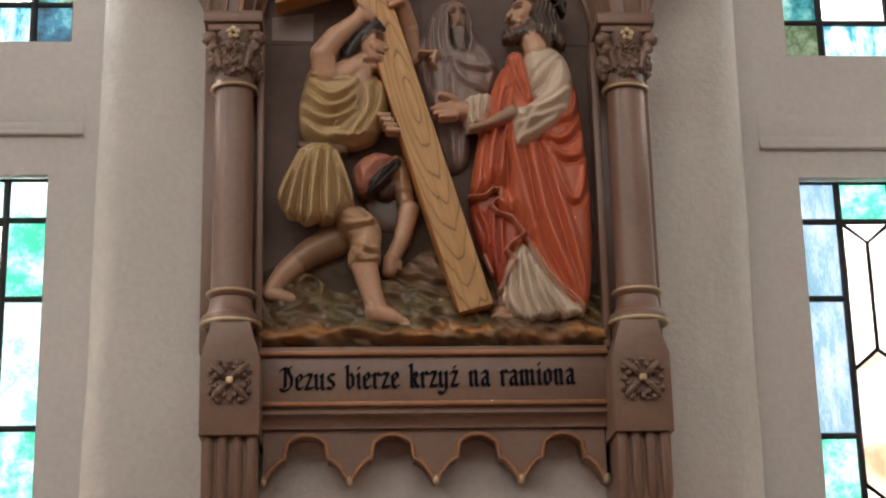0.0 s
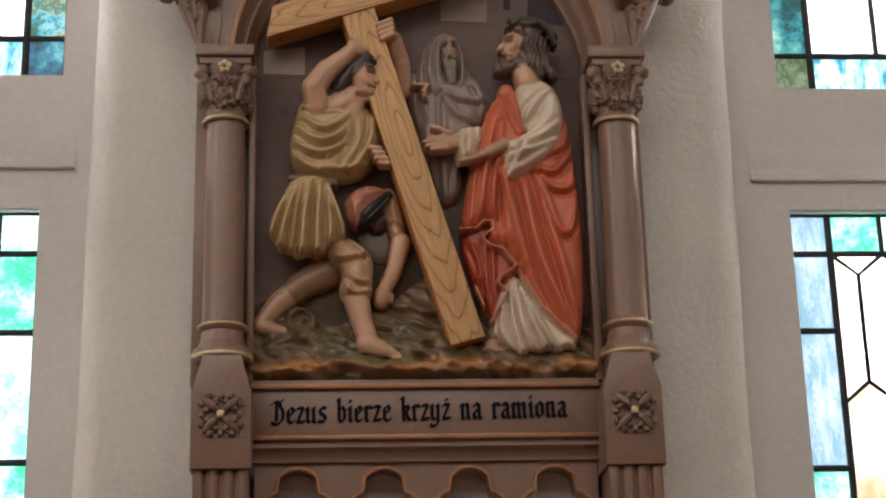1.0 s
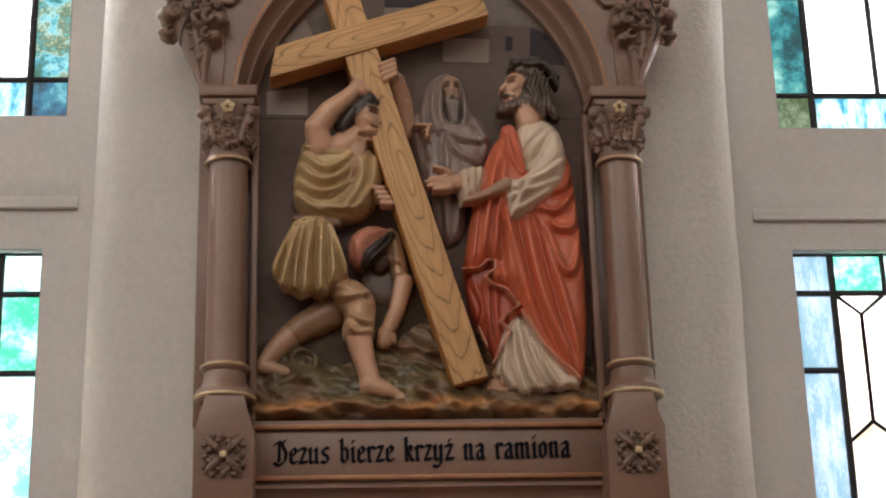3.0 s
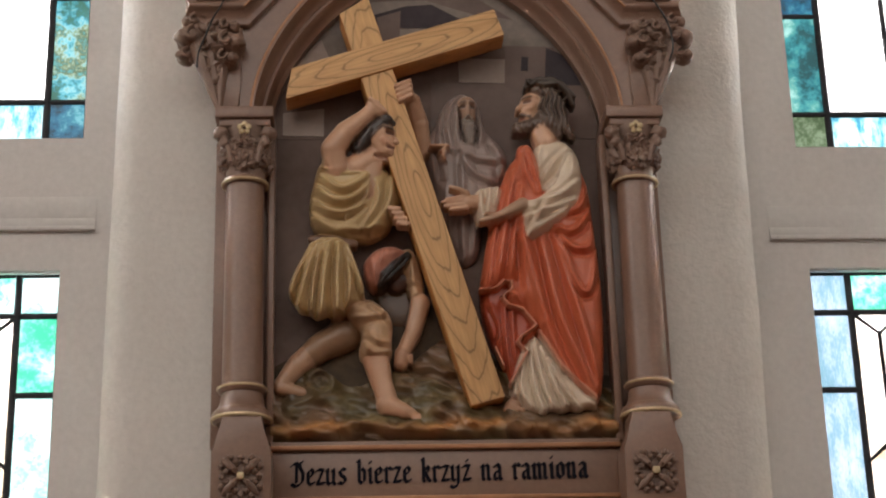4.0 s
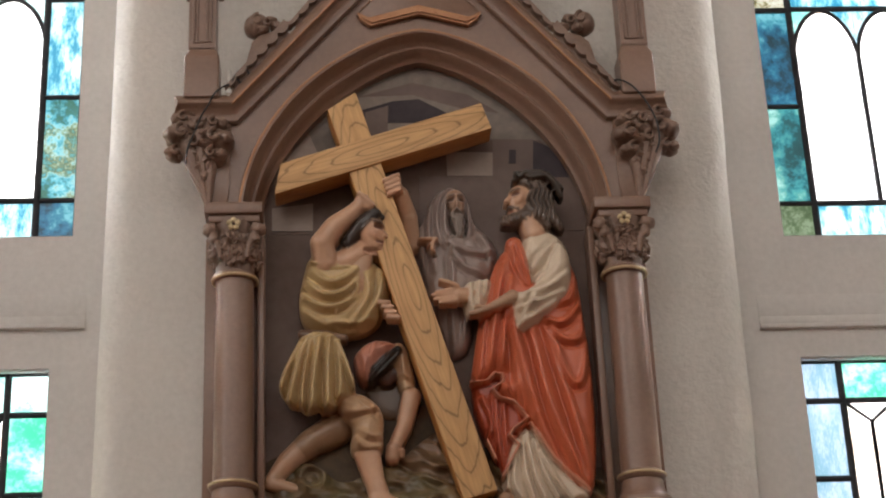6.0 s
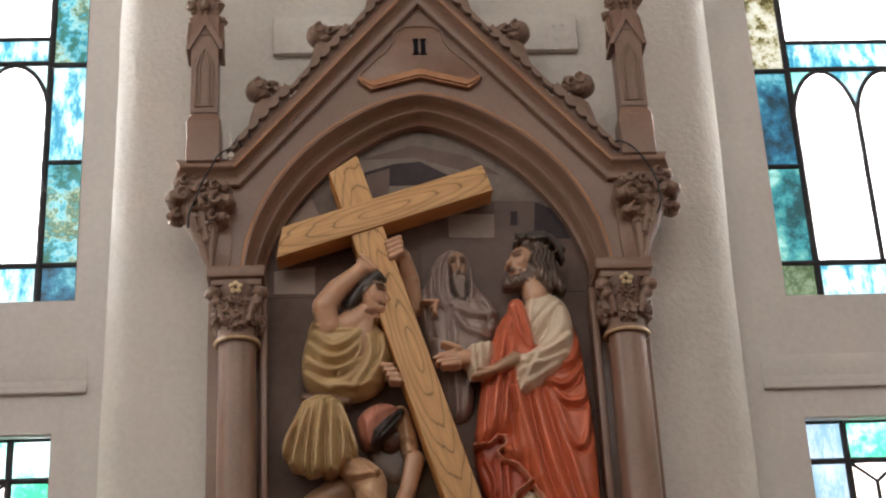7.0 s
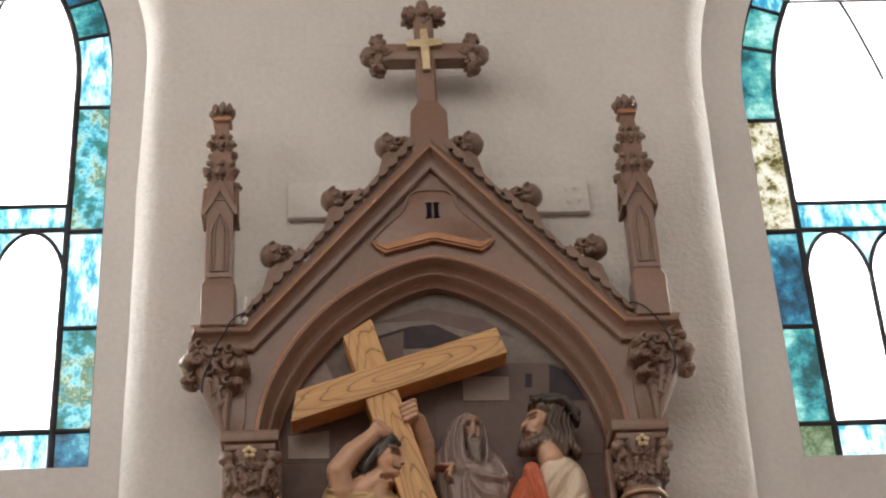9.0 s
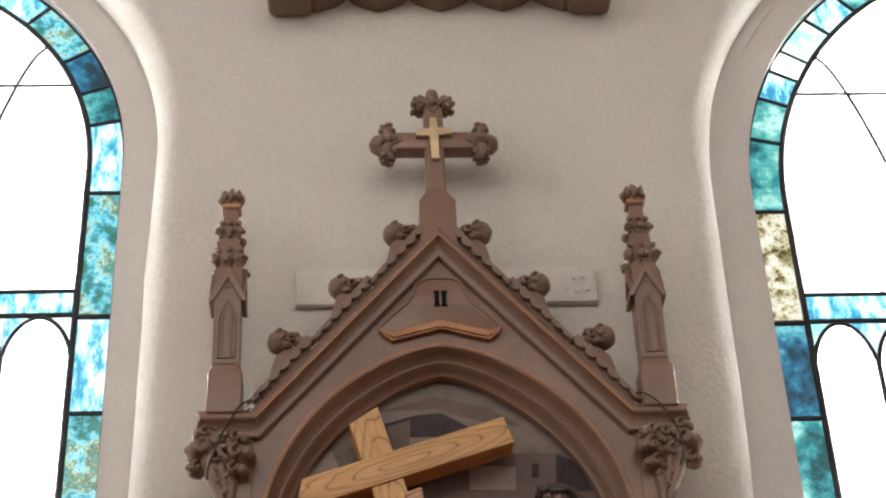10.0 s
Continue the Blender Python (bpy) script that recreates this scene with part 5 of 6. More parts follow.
def old_statue():
    r = Relief(-0.06, 0.21, 2.86, 3.41, 0.018)
    r.cloth([(0.064, 3.380), (0.032, 3.366), (0.005, 3.321), (-0.003, 3.286), (-0.027, 3.256), (-0.041, 3.219), (-0.019, 3.174), (-0.002, 3.115), (0.006, 3.043), (0.035, 2.971), (0.049, 2.917), (0.096, 2.942), (0.104, 3.013), (0.103, 3.085), (0.152, 3.129), (0.178, 3.195), (0.158, 3.240), (0.115, 3.278), (0.112, 3.323), (0.097, 3.366)], 0.006, 0.034, 0.05, MAUVE, fan=(0.003, 0.07, 3.62, 34))
    for pts in (((0.067, 3.372), (0.032, 3.339), (0.024, 3.263), (0.042, 3.209)), ((0.075, 3.360), (0.051, 3.330), (0.044, 3.263), (0.055, 3.221)), ((0.097, 3.360), (0.113, 3.293), (0.102, 3.230)), ((0.015, 3.321), (0.003, 3.248), (0.017, 3.145))):
        r.fold(pts, 0.007, 0.011)
    for pts in (((0.060, 3.215), (0.079, 3.156), (0.142, 3.132)), ((0.068, 3.209), (0.114, 3.185), (0.167, 3.194)), ((0.057, 3.200), (0.061, 3.122), (0.056, 3.100)), ((0.130, 3.236), (0.153, 3.203), (0.156, 3.155))):
        r.fold(pts, 0.008, 0.010)
    for pts in (((0.016, 3.115), (0.025, 2.985)), ((0.054, 3.042), (0.057, 2.934)), ((0.090, 3.071), (0.079, 2.948)), ((-0.011, 3.211), (-0.008, 3.145))):
        r.fold(pts, 0.007, 0.008)
    r.hollow((0.078, 3.336, 0.0260), (0.080, 3.256, 0.0233), 0.018)
    r.limb((0.075, 3.339, 0.030, 0.0230), (0.078, 3.308, 0.030, 0.0185), (0.40, 0.25, 0.17))
    # dark sunk sockets and a paler nose ridge: shade and light in the colour
    for x in (0.0655, 0.0875):
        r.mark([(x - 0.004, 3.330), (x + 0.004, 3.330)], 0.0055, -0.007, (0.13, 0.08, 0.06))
        r.mark([(x - 0.006, 3.341), (x + 0.006, 3.341)], 0.0040, 0.004, (0.24, 0.17, 0.14))
    r.mark([(0.0765, 3.336), (0.0765, 3.311)], 0.0055, 0.010, (0.50, 0.33, 0.24))
    r.chain([(0.063, 3.292, 0.034, 0.0075), (0.078, 3.277, 0.038, 0.0170), (0.081, 3.238, 0.038, 0.0100)], (0.23, 0.18, 0.155))
    # beard locks: ridges paler, grooves darker, so the shading is painted in
    for k in range(6):
        x = 0.0625 + 0.0062 * k
        wave = [(x, 3.294), (x + 0.004, 3.280), (x - 0.002, 3.264), (x + 0.003, 3.248), (x, 3.232)]
        r.mark(wave, 0.0030, 0.006, (0.31, 0.255, 0.22))
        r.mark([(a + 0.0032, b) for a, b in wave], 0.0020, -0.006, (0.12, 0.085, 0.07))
    for e in (-1, 1):
        r.mark([(0.0765, 3.302), (0.0765 + e * 0.010, 3.296), (0.0765 + e * 0.015, 3.286)], 0.0040, 0.007, (0.30, 0.245, 0.21))
    r.limb((0.022, 3.214, 0.070, 0.0068), (-0.019, 3.217, 0.068, 0.0048), SKIN)
    for k in range(3):
        r.limb((0.016 - 0.002 * k, 3.205 - 0.009 * k, 0.072, 0.0055), (0.004 + 0.006 * k, 3.199 - 0.009 * k, 0.070, 0.0045), SKIN)
    group_of(r.build("robed_statue", STATUE), "hooded grey-mauve painted relief statue behind the beam")


def crouching_statue():
    r = Relief(-0.23, 0.01, 2.66, 3.03, 0.010)
    # dark torso under the back, with the shadow there put into its colour
    r.cloth([(-0.164, 2.888), (-0.097, 2.944), (-0.055, 2.915), (-0.061, 2.804), (-0.101, 2.777), (-0.146, 2.819)], 0.005, 0.008, 0.03, (0.105, 0.056, 0.030))
    r.cloth([(-0.096, 2.972), (-0.059, 2.972), (-0.039, 2.887), (-0.038, 2.842), (-0.072, 2.834), (-0.083, 2.887), (-0.097, 2.923)], 0.022, 0.035, 0.03, TAN)
    for pts in (((-0.068, 2.943), (-0.065, 2.845)), ((-0.076, 2.845), (-0.040, 2.853)), ((-0.080, 2.887), (-0.049, 2.873))):
        r.fold(pts, 0.006, 0.006)
    r.limb((-0.092, 2.894, 0.022, 0.022), (-0.105, 2.88, 0.022, 0.020), (0.10, 0.045, 0.03))
    r.cloth([(-0.183, 2.937), (-0.154, 2.969), (-0.114, 2.978), (-0.074, 2.959), (-0.086, 2.951), (-0.104, 2.922), (-0.129, 2.901), (-0.145, 2.878), (-0.153, 2.861), (-0.176, 2.879), (-0.183, 2.911)], 0.030, 0.045, 0.045, ROSE)
    for pts in (((-0.166, 2.942), (-0.158, 2.904), (-0.152, 2.871)), ((-0.13, 2.967), (-0.139, 2.927))):
        r.fold(pts, 0.006, 0.005)
    r.chain([(x, z, 0.058, w) for (x, z), w in zip([(-0.079, 2.943), (-0.104, 2.917), (-0.129, 2.894), (-0.143, 2.871)], (0.012, 0.017, 0.016, 0.008))], DARKHAIR)
    for pts in ([(-0.086, 2.947), (-0.113, 2.906), (-0.145, 2.873)], [(-0.075, 2.931), (-0.105, 2.901), (-0.132, 2.873)]):
        r.fold(pts, 0.004, 0.006)
    r.chain([(-0.050, 2.834, 0.036, 0.0233), (-0.068, 2.762, 0.038, 0.0192), (-0.091, 2.715, 0.036, 0.0164)], SKIN)
    r.chain([(-0.095, 2.708, 0.038, 0.0178), (-0.098, 2.687, 0.038, 0.0164)], (0.46, 0.26, 0.16))
    for k in range(4):
        r.limb((-0.104 + 0.010 * k, 2.702, 0.046, 0.005), (-0.107 + 0.011 * k, 2.688, 0.042, 0.0045), (0.46, 0.26, 0.16))
    group_of(r.build("crouching_statue", STATUE), "crouching painted relief statue with red back and black hair")


SHIRT = [
    (((-0.282, 3.150), (-0.240, 3.104), (-0.195, 3.122), (-0.170, 3.150)), 0.0090, 0.015),
    (((-0.292, 3.121), (-0.252, 3.074), (-0.196, 3.085), (-0.166, 3.138)), 0.0100, 0.018),
    (((-0.301, 3.085), (-0.258, 3.047), (-0.213, 3.050), (-0.180, 3.080)), 0.0085, 0.015),
    (((-0.302, 3.050), (-0.264, 3.014), (-0.218, 3.004)), 0.0075, 0.011),
    (((-0.152, 3.146), (-0.140, 3.074), (-0.180, 3.018)), 0.0080, 0.012),
    (((-0.111, 3.150), (-0.116, 3.074), (-0.162, 3.008)), 0.0090, 0.015),
    (((-0.237, 3.016), (-0.180, 3.010), (-0.128, 3.026)), 0.0060, 0.009),
]


def carrying_statue():
    r = Relief(-0.40, -0.01, 2.53, 3.43)
    # rear leg and foot, breeches and skin in darker tones than the front leg
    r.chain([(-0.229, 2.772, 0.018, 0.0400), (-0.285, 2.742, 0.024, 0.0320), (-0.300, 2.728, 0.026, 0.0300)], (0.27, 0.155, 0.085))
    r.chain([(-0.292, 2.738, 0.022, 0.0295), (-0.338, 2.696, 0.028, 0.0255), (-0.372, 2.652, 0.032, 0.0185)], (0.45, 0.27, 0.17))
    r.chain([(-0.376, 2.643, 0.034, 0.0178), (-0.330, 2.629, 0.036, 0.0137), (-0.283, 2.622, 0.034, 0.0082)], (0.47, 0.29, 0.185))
    r.fold(((-0.271, 2.779), (-0.287, 2.736), (-0.282, 2.704)), 0.006, 0.006)
    # front leg: shin and foot, then the rolled breeches
    r.chain([(-0.155, 2.703, 0.052, 0.0301), (-0.141, 2.642, 0.056, 0.0233), (-0.129, 2.599, 0.056, 0.0233)], SKIN)
    r.chain([(-0.131, 2.592, 0.058, 0.0260), (-0.094, 2.576, 0.062, 0.0178), (-0.073, 2.568, 0.062, 0.0123)], SKIN, 0.85)
    for k in range(5):
        r.limb((-0.078 + 0.006 * k, 2.562 - 0.002 * k + 0.0012 * k * k, 0.066, 0.0050 - 0.0003 * k), (-0.062 + 0.006 * k, 2.551 + 0.0018 * k, 0.068, 0.0056 - 0.0004 * k), SKIN)
    r.cloth([(-0.231, 2.833), (-0.176, 2.854), (-0.129, 2.821), (-0.114, 2.788), (-0.119, 2.743), (-0.117, 2.709), (-0.148, 2.693), (-0.186, 2.698), (-0.198, 2.723), (-0.183, 2.764), (-0.219, 2.797)], 0.045, 0.055, 0.05, TAN)
    for pts in (((-0.213, 2.797), (-0.166, 2.789), (-0.121, 2.810)), ((-0.180, 2.757), (-0.148, 2.728), (-0.117, 2.739)), ((-0.181, 2.715), (-0.149, 2.700), (-0.120, 2.717)), ((-0.166, 2.833), (-0.135, 2.807), (-0.120, 2.777)), ((-0.183, 2.740), (-0.173, 2.710))):
        r.fold(pts, 0.007, 0.010)
    # kilt with a fluted hem
    r.cloth([(-0.297, 2.992), (-0.222, 2.985), (-0.198, 2.918), (-0.176, 2.846), (-0.196, 2.832), (-0.216, 2.823), (-0.228, 2.804), (-0.244, 2.796), (-0.262, 2.806), (-0.280, 2.794), (-0.297, 2.796), (-0.310, 2.808), (-0.332, 2.808), (-0.340, 2.828), (-0.357, 2.848), (-0.354, 2.878), (-0.334, 2.925)], 0.090, 0.018, 0.020, KHAKI, smooth=1)
    for pts, w, h in ((((-0.286, 2.963), (-0.313, 2.904), (-0.334, 2.806)), 0.0075, 0.024), (((-0.274, 2.969), (-0.297, 2.892), (-0.303, 2.796)), 0.006, 0.016), (((-0.261, 2.969), (-0.275, 2.892), (-0.280, 2.792)), 0.008, 0.026), (((-0.238, 2.968), (-0.244, 2.892), (-0.243, 2.792)), 0.008, 0.027), (((-0.222, 2.962), (-0.213, 2.891), (-0.216, 2.818)), 0.007, 0.018), (((-0.213, 2.962), (-0.194, 2.891), (-0.180, 2.842)), 0.008, 0.022), (((-0.302, 2.951), (-0.338, 2.893), (-0.353, 2.846)), 0.008, 0.020)):
        r.fold(pts, w, h, hem=True)
    # draped shirt: cowl folds that hang from both shoulders, open at the chest
    r.cloth([(-0.287, 3.198), (-0.226, 3.212), (-0.131, 3.185), (-0.097, 3.145), (-0.090, 3.087), (-0.112, 3.035), (-0.149, 3.000), (-0.216, 2.990), (-0.272, 3.003), (-0.307, 3.035), (-0.312, 3.089), (-0.299, 3.147)], 0.045, 0.052, 0.06, KHAKI)
    for pts, w, h in SHIRT:
        r.fold(pts, w, h)
    r.chain([(-0.158, 3.190, 0.088, 0.0274), (-0.168, 3.124, 0.086, 0.0233), (-0.190, 3.059, 0.080, 0.0205)], (0.47, 0.28, 0.17), 0.45)
    r.chain([(x, z, 0.098, 0.0034) for x, z in ((-0.280, 3.166), (-0.235, 3.150), (-0.190, 3.152), (-0.168, 3.132), (-0.172, 3.092), (-0.196, 3.060), (-0.222, 3.038))], KHAKI)
    r.chain([(-0.302, 2.998, 0.055, 0.0110), (-0.250, 2.988, 0.080, 0.0120), (-0.205, 2.978, 0.078, 0.0100)], BELT, 0.7)
    # neck and head in profile
    r.chain([(-0.197, 3.172, 0.070, 0.0356), (-0.150, 3.199, 0.078, 0.0288)], SKIN)
    r.limb((-0.135, 3.246, 0.092, 0.0342), (-0.128, 3.210, 0.094, 0.0233), SKIN)
    r.limb((-0.114, 3.245, 0.100, 0.0068), (-0.102, 3.227, 0.102, 0.0068), SKIN)
    r.limb((-0.117, 3.215, 0.100, 0.0068), (-0.109, 3.213, 0.102, 0.0048), (0.42, 0.20, 0.13))
    r.limb((-0.126, 3.193, 0.096, 0.0137), (-0.119, 3.196, 0.096, 0.0110), SKIN)
    # socket, mouth crease and under-jaw groove dark, cheek pale: shading in the colour
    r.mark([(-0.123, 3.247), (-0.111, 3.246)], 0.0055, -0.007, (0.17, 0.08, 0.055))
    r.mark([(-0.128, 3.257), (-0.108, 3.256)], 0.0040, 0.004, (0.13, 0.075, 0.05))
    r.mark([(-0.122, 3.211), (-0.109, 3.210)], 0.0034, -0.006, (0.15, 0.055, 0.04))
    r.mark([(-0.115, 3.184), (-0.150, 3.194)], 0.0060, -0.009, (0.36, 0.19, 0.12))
    r.mark([(-0.134, 3.228), (-0.128, 3.222)], 0.0080, 0.004, (0.60, 0.33, 0.21))
    r.chain([(-0.110, 3.277, 0.098, 0.0090), (-0.126, 3.284, 0.104, 0.0165), (-0.155, 3.260, 0.100, 0.0200), (-0.190, 3.218, 0.085, 0.0180)], DARKHAIR)
    # raised strands paler than the hair, a highlight put into the colour
    for k in range(5):
        o = 0.007 * (k - 2)
        r.mark([(-0.106 + o * 0.2, 3.272 + o), (-0.134, 3.276 + o), (-0.160, 3.252 + o), (-0.192, 3.214 + o)], 0.0028, 0.004, (0.05, 0.036, 0.03))
    # raised arm
    r.chain([(-0.244, 3.167, 0.085, 0.0274), (-0.253, 3.214, 0.096, 0.0288), (-0.222, 3.256, 0.100, 0.0260), (-0.175, 3.293, 0.106, 0.0192), (-0.156, 3.311, 0.110, 0.0178)], SKIN)
    r.chain([(-0.158, 3.317, 0.112, 0.0164), (-0.140, 3.303, 0.114, 0.0151)], SKIN)
    for k in range(4):
        r.limb((-0.162 + 0.007 * k, 3.330 - 0.007 * k, 0.126, 0.006), (-0.146 + 0.006 * k, 3.322 - 0.008 * k, 0.124, 0.0055), SKIN)
    # far arm over the beam, near fingers below
    r.chain([(-0.035, 3.234, 0.020, 0.0219), (-0.042, 3.301, 0.045, 0.0219), (-0.060, 3.347, 0.080, 0.0192)], (0.46, 0.28, 0.18))
    for k in range(4):
        r.limb((-0.068 + 0.002 * k, 3.386 - 0.0125 * k, 0.108, 0.0068), (-0.100 + 0.003 * k, 3.372 - 0.0125 * k, 0.110, 0.0055), SKIN)
    for k in range(4):
        r.limb((-0.118 + 0.007 * k, 3.060 - 0.012 * k, 0.095, 0.0075), (-0.098 + 0.007 * k, 3.056 - 0.013 * k, 0.106, 0.006), SKIN)
    group_of(r.build("carrying_statue", STATUE), "bent painted relief statue in khaki tunic under the beam")


def standing_statue():
    r = Relief(-0.01, 0.40, 2.54, 3.43)
    # foot and tunic hem
    r.chain([(0.182, 2.607, 0.050, 0.0192), (0.152, 2.586, 0.056, 0.0137)], SKIN)
    for k in range(5):
        r.limb((0.150 + 0.007 * k, 2.585 - 0.003 * k, 0.066, 0.0058), (0.138 + 0.0085 * k, 2.576 - 0.003 * k + 0.0006 * k * k, 0.066, 0.005), SKIN)
    r.cloth([(0.171, 2.704), (0.207, 2.759), (0.229, 2.742), (0.272, 2.669), (0.320, 2.620), (0.354, 2.592), (0.348, 2.574), (0.326, 2.580), (0.306, 2.567), (0.290, 2.578), (0.276, 2.570), (0.260, 2.566), (0.243, 2.573), (0.231, 2.557), (0.197, 2.568), (0.172, 2.586), (0.145, 2.608), (0.158, 2.644)], 0.040, 0.034, 0.014, CREAM, smooth=1)
    for pts in (((0.205, 2.734), (0.200, 2.650), (0.224, 2.566)), ((0.227, 2.717), (0.254, 2.629), (0.277, 2.581)), ((0.184, 2.691), (0.173, 2.617), (0.197, 2.576)), ((0.213, 2.738), (0.223, 2.643), (0.248, 2.574)), ((0.243, 2.690), (0.278, 2.615), (0.305, 2.575)), ((0.166, 2.644), (0.161, 2.603))):
        r.fold(pts, 0.0055, 0.015, hem=True)
    # under fall of the mantle, in a darker red than the rest
    r.cloth([(0.093, 2.885), (0.181, 2.890), (0.223, 2.828), (0.219, 2.761), (0.190, 2.704), (0.158, 2.632), (0.134, 2.686), (0.120, 2.727), (0.104, 2.774), (0.093, 2.829)], 0.026, 0.034, 0.025, (0.42, 0.080, 0.036), smooth=1)
    for pts in (((0.114, 2.829), (0.140, 2.766), (0.120, 2.724)), ((0.146, 2.829), (0.147, 2.746), (0.153, 2.650)), ((0.164, 2.828), (0.163, 2.745), (0.168, 2.691))):
        r.fold(pts, 0.006, 0.010)
    # mantle
    r.cloth([(0.205, 3.218), (0.169, 3.188), (0.141, 3.114), (0.121, 3.042), (0.107, 2.970), (0.088, 2.864), (0.126, 2.865), (0.146, 2.885), (0.164, 2.873), (0.141, 2.840), (0.156, 2.820), (0.188, 2.811), (0.217, 2.772), (0.182, 2.748), (0.188, 2.729), (0.222, 2.761), (0.241, 2.717), (0.272, 2.669), (0.302, 2.628), (0.338, 2.594), (0.360, 2.591), (0.374, 2.688), (0.378, 2.826), (0.375, 2.939), (0.366, 3.040), (0.360, 3.120), (0.342, 3.179), (0.290, 3.143), (0.234, 3.114)], 0.045, 0.055, 0.05, RED, smooth=1)
    for pts in (((0.266, 3.012), (0.298, 2.869), (0.358, 2.617)), ((0.237, 2.976), (0.270, 2.771), (0.349, 2.596)), ((0.201, 2.969), (0.226, 2.828), (0.248, 2.717), (0.313, 2.618)), ((0.193, 2.998), (0.204, 2.870), (0.218, 2.781))):
        r.fold(pts, 0.010, 0.017)
    for pts in (((0.283, 2.980), (0.319, 2.843), (0.350, 2.848), (0.366, 2.967)), ((0.279, 3.000), (0.306, 2.951), (0.357, 2.956), (0.357, 3.040)), ((0.271, 3.006), (0.315, 2.991), (0.356, 3.054)), ((0.305, 3.046), (0.337, 3.060), (0.352, 3.125))):
        r.fold(pts, 0.008, 0.014)
    for pts in (((0.155, 3.126), (0.127, 2.998), (0.111, 2.877)), ((0.178, 3.155), (0.149, 3.013), (0.132, 2.882)), ((0.193, 3.114), (0.176, 2.998), (0.160, 2.890)), ((0.153, 2.870), (0.175, 2.828), (0.208, 2.789)), ((0.196, 3.056), (0.190, 2.941), (0.194, 2.828))):
        r.fold(pts, 0.008, 0.013)
    for pts in (((0.089, 2.861), (0.126, 2.865), (0.145, 2.883), (0.163, 2.879), (0.164, 2.863), (0.140, 2.843), (0.154, 2.824), (0.188, 2.811), (0.217, 2.772), (0.182, 2.748), (0.172, 2.733), (0.193, 2.709), (0.171, 2.670), (0.152, 2.634)), ((0.222, 2.760), (0.272, 2.672), (0.349, 2.595)), ((0.121, 2.719), (0.138, 2.676))):
        r.chain([(x, z, 0.086, 0.0036) for x, z in pts], (0.60, 0.27, 0.17), 0.9)
    # tunic body
    r.cloth([(0.217, 3.195), (0.240, 3.238), (0.289, 3.247), (0.320, 3.232), (0.342, 3.194), (0.340, 3.113), (0.329, 3.069), (0.305, 3.044), (0.256, 3.023), (0.228, 3.070), (0.241, 3.106), (0.228, 3.143)], 0.060, 0.045, 0.06, CREAM)
    for pts in (((0.315, 3.214), (0.256, 3.155), (0.239, 3.111)), ((0.330, 3.172), (0.278, 3.128), (0.244, 3.102)), ((0.247, 3.225), (0.235, 3.188), (0.238, 3.136))):
        r.fold(pts, 0.008, 0.009)
    # near sleeve
    r.cloth([(0.308, 3.214), (0.342, 3.179), (0.336, 3.084), (0.303, 3.037), (0.243, 2.989), (0.201, 2.966), (0.191, 2.975), (0.187, 3.041), (0.185, 3.073), (0.225, 3.079), (0.260, 3.102), (0.280, 3.150)], 0.085, 0.050, 0.045, CREAM)
    for pts in (((0.333, 3.120), (0.275, 3.069), (0.190, 3.067)), ((0.324, 3.072), (0.257, 3.038), (0.196, 3.024)), ((0.250, 3.061), (0.223, 3.012), (0.202, 2.975)), ((0.300, 3.187), (0.275, 3.121), (0.232, 3.079)), ((0.305, 3.047), (0.248, 3.012), (0.210, 2.983))):
        r.fold(pts, 0.008, 0.012)
    r.chain([(0.193, 3.060, 0.118, 0.0164), (0.151, 3.036, 0.124, 0.0123), (0.120, 3.023, 0.124, 0.0082), (0.093, 3.019, 0.118, 0.0048)], (0.42, 0.27, 0.175))
    r.limb((0.145, 3.030, 0.130, 0.0055), (0.107, 3.033, 0.128, 0.0041), (0.45, 0.28, 0.18))
    # far sleeve and open palm
    r.cloth([(0.155, 3.126), (0.144, 3.071), (0.120, 3.027), (0.095, 3.012), (0.082, 3.042), (0.079, 3.103), (0.098, 3.121)], 0.062, 0.035, 0.03, CREAM)
    for pts in (((0.097, 3.115), (0.095, 3.056), (0.104, 3.019)), ((0.119, 3.117), (0.114, 3.056), (0.121, 3.033)), ((0.138, 3.120), (0.133, 3.071))):
        r.fold(pts, 0.006, 0.010)
    r.chain([(0.098, 3.080, 0.080, 0.0205), (0.066, 3.078, 0.088, 0.0178)], SKIN, 0.7)
    for a, b in (((0.058, 3.090), (0.014, 3.079)), ((0.055, 3.080), (0.005, 3.072)), ((0.056, 3.070), (0.011, 3.061)), ((0.061, 3.061), (0.024, 3.053))):
        r.limb((*a, 0.094, 0.0068), (*b, 0.104, 0.0041), SKIN)
    r.chain([(0.064, 3.097, 0.096, 0.0075), (0.043, 3.105, 0.104, 0.0062), (0.025, 3.111, 0.104, 0.0041)], SKIN)
    # band of the mantle over the shoulder
    r.chain([(0.208, 3.206, 0.082, 0.0205), (0.219, 3.151, 0.094, 0.0192), (0.233, 3.102, 0.096, 0.0110)], RED, 0.8)
    for pts in (((0.200, 3.195), (0.205, 3.136), (0.224, 3.096)), ((0.216, 3.203), (0.225, 3.151), (0.239, 3.108))):
        r.fold(pts, 0.005, 0.008)
    # neck and head in profile, hair and plaited crown
    r.chain([(0.261, 3.238, 0.070, 0.0274), (0.246, 3.285, 0.066, 0.0260)], SKIN)
    r.limb((0.232, 3.341, 0.066, 0.0301), (0.221, 3.305, 0.068, 0.0219), SKIN)
    r.limb((0.211, 3.342, 0.078, 0.0055), (0.196, 3.323, 0.080, 0.0065), SKIN)
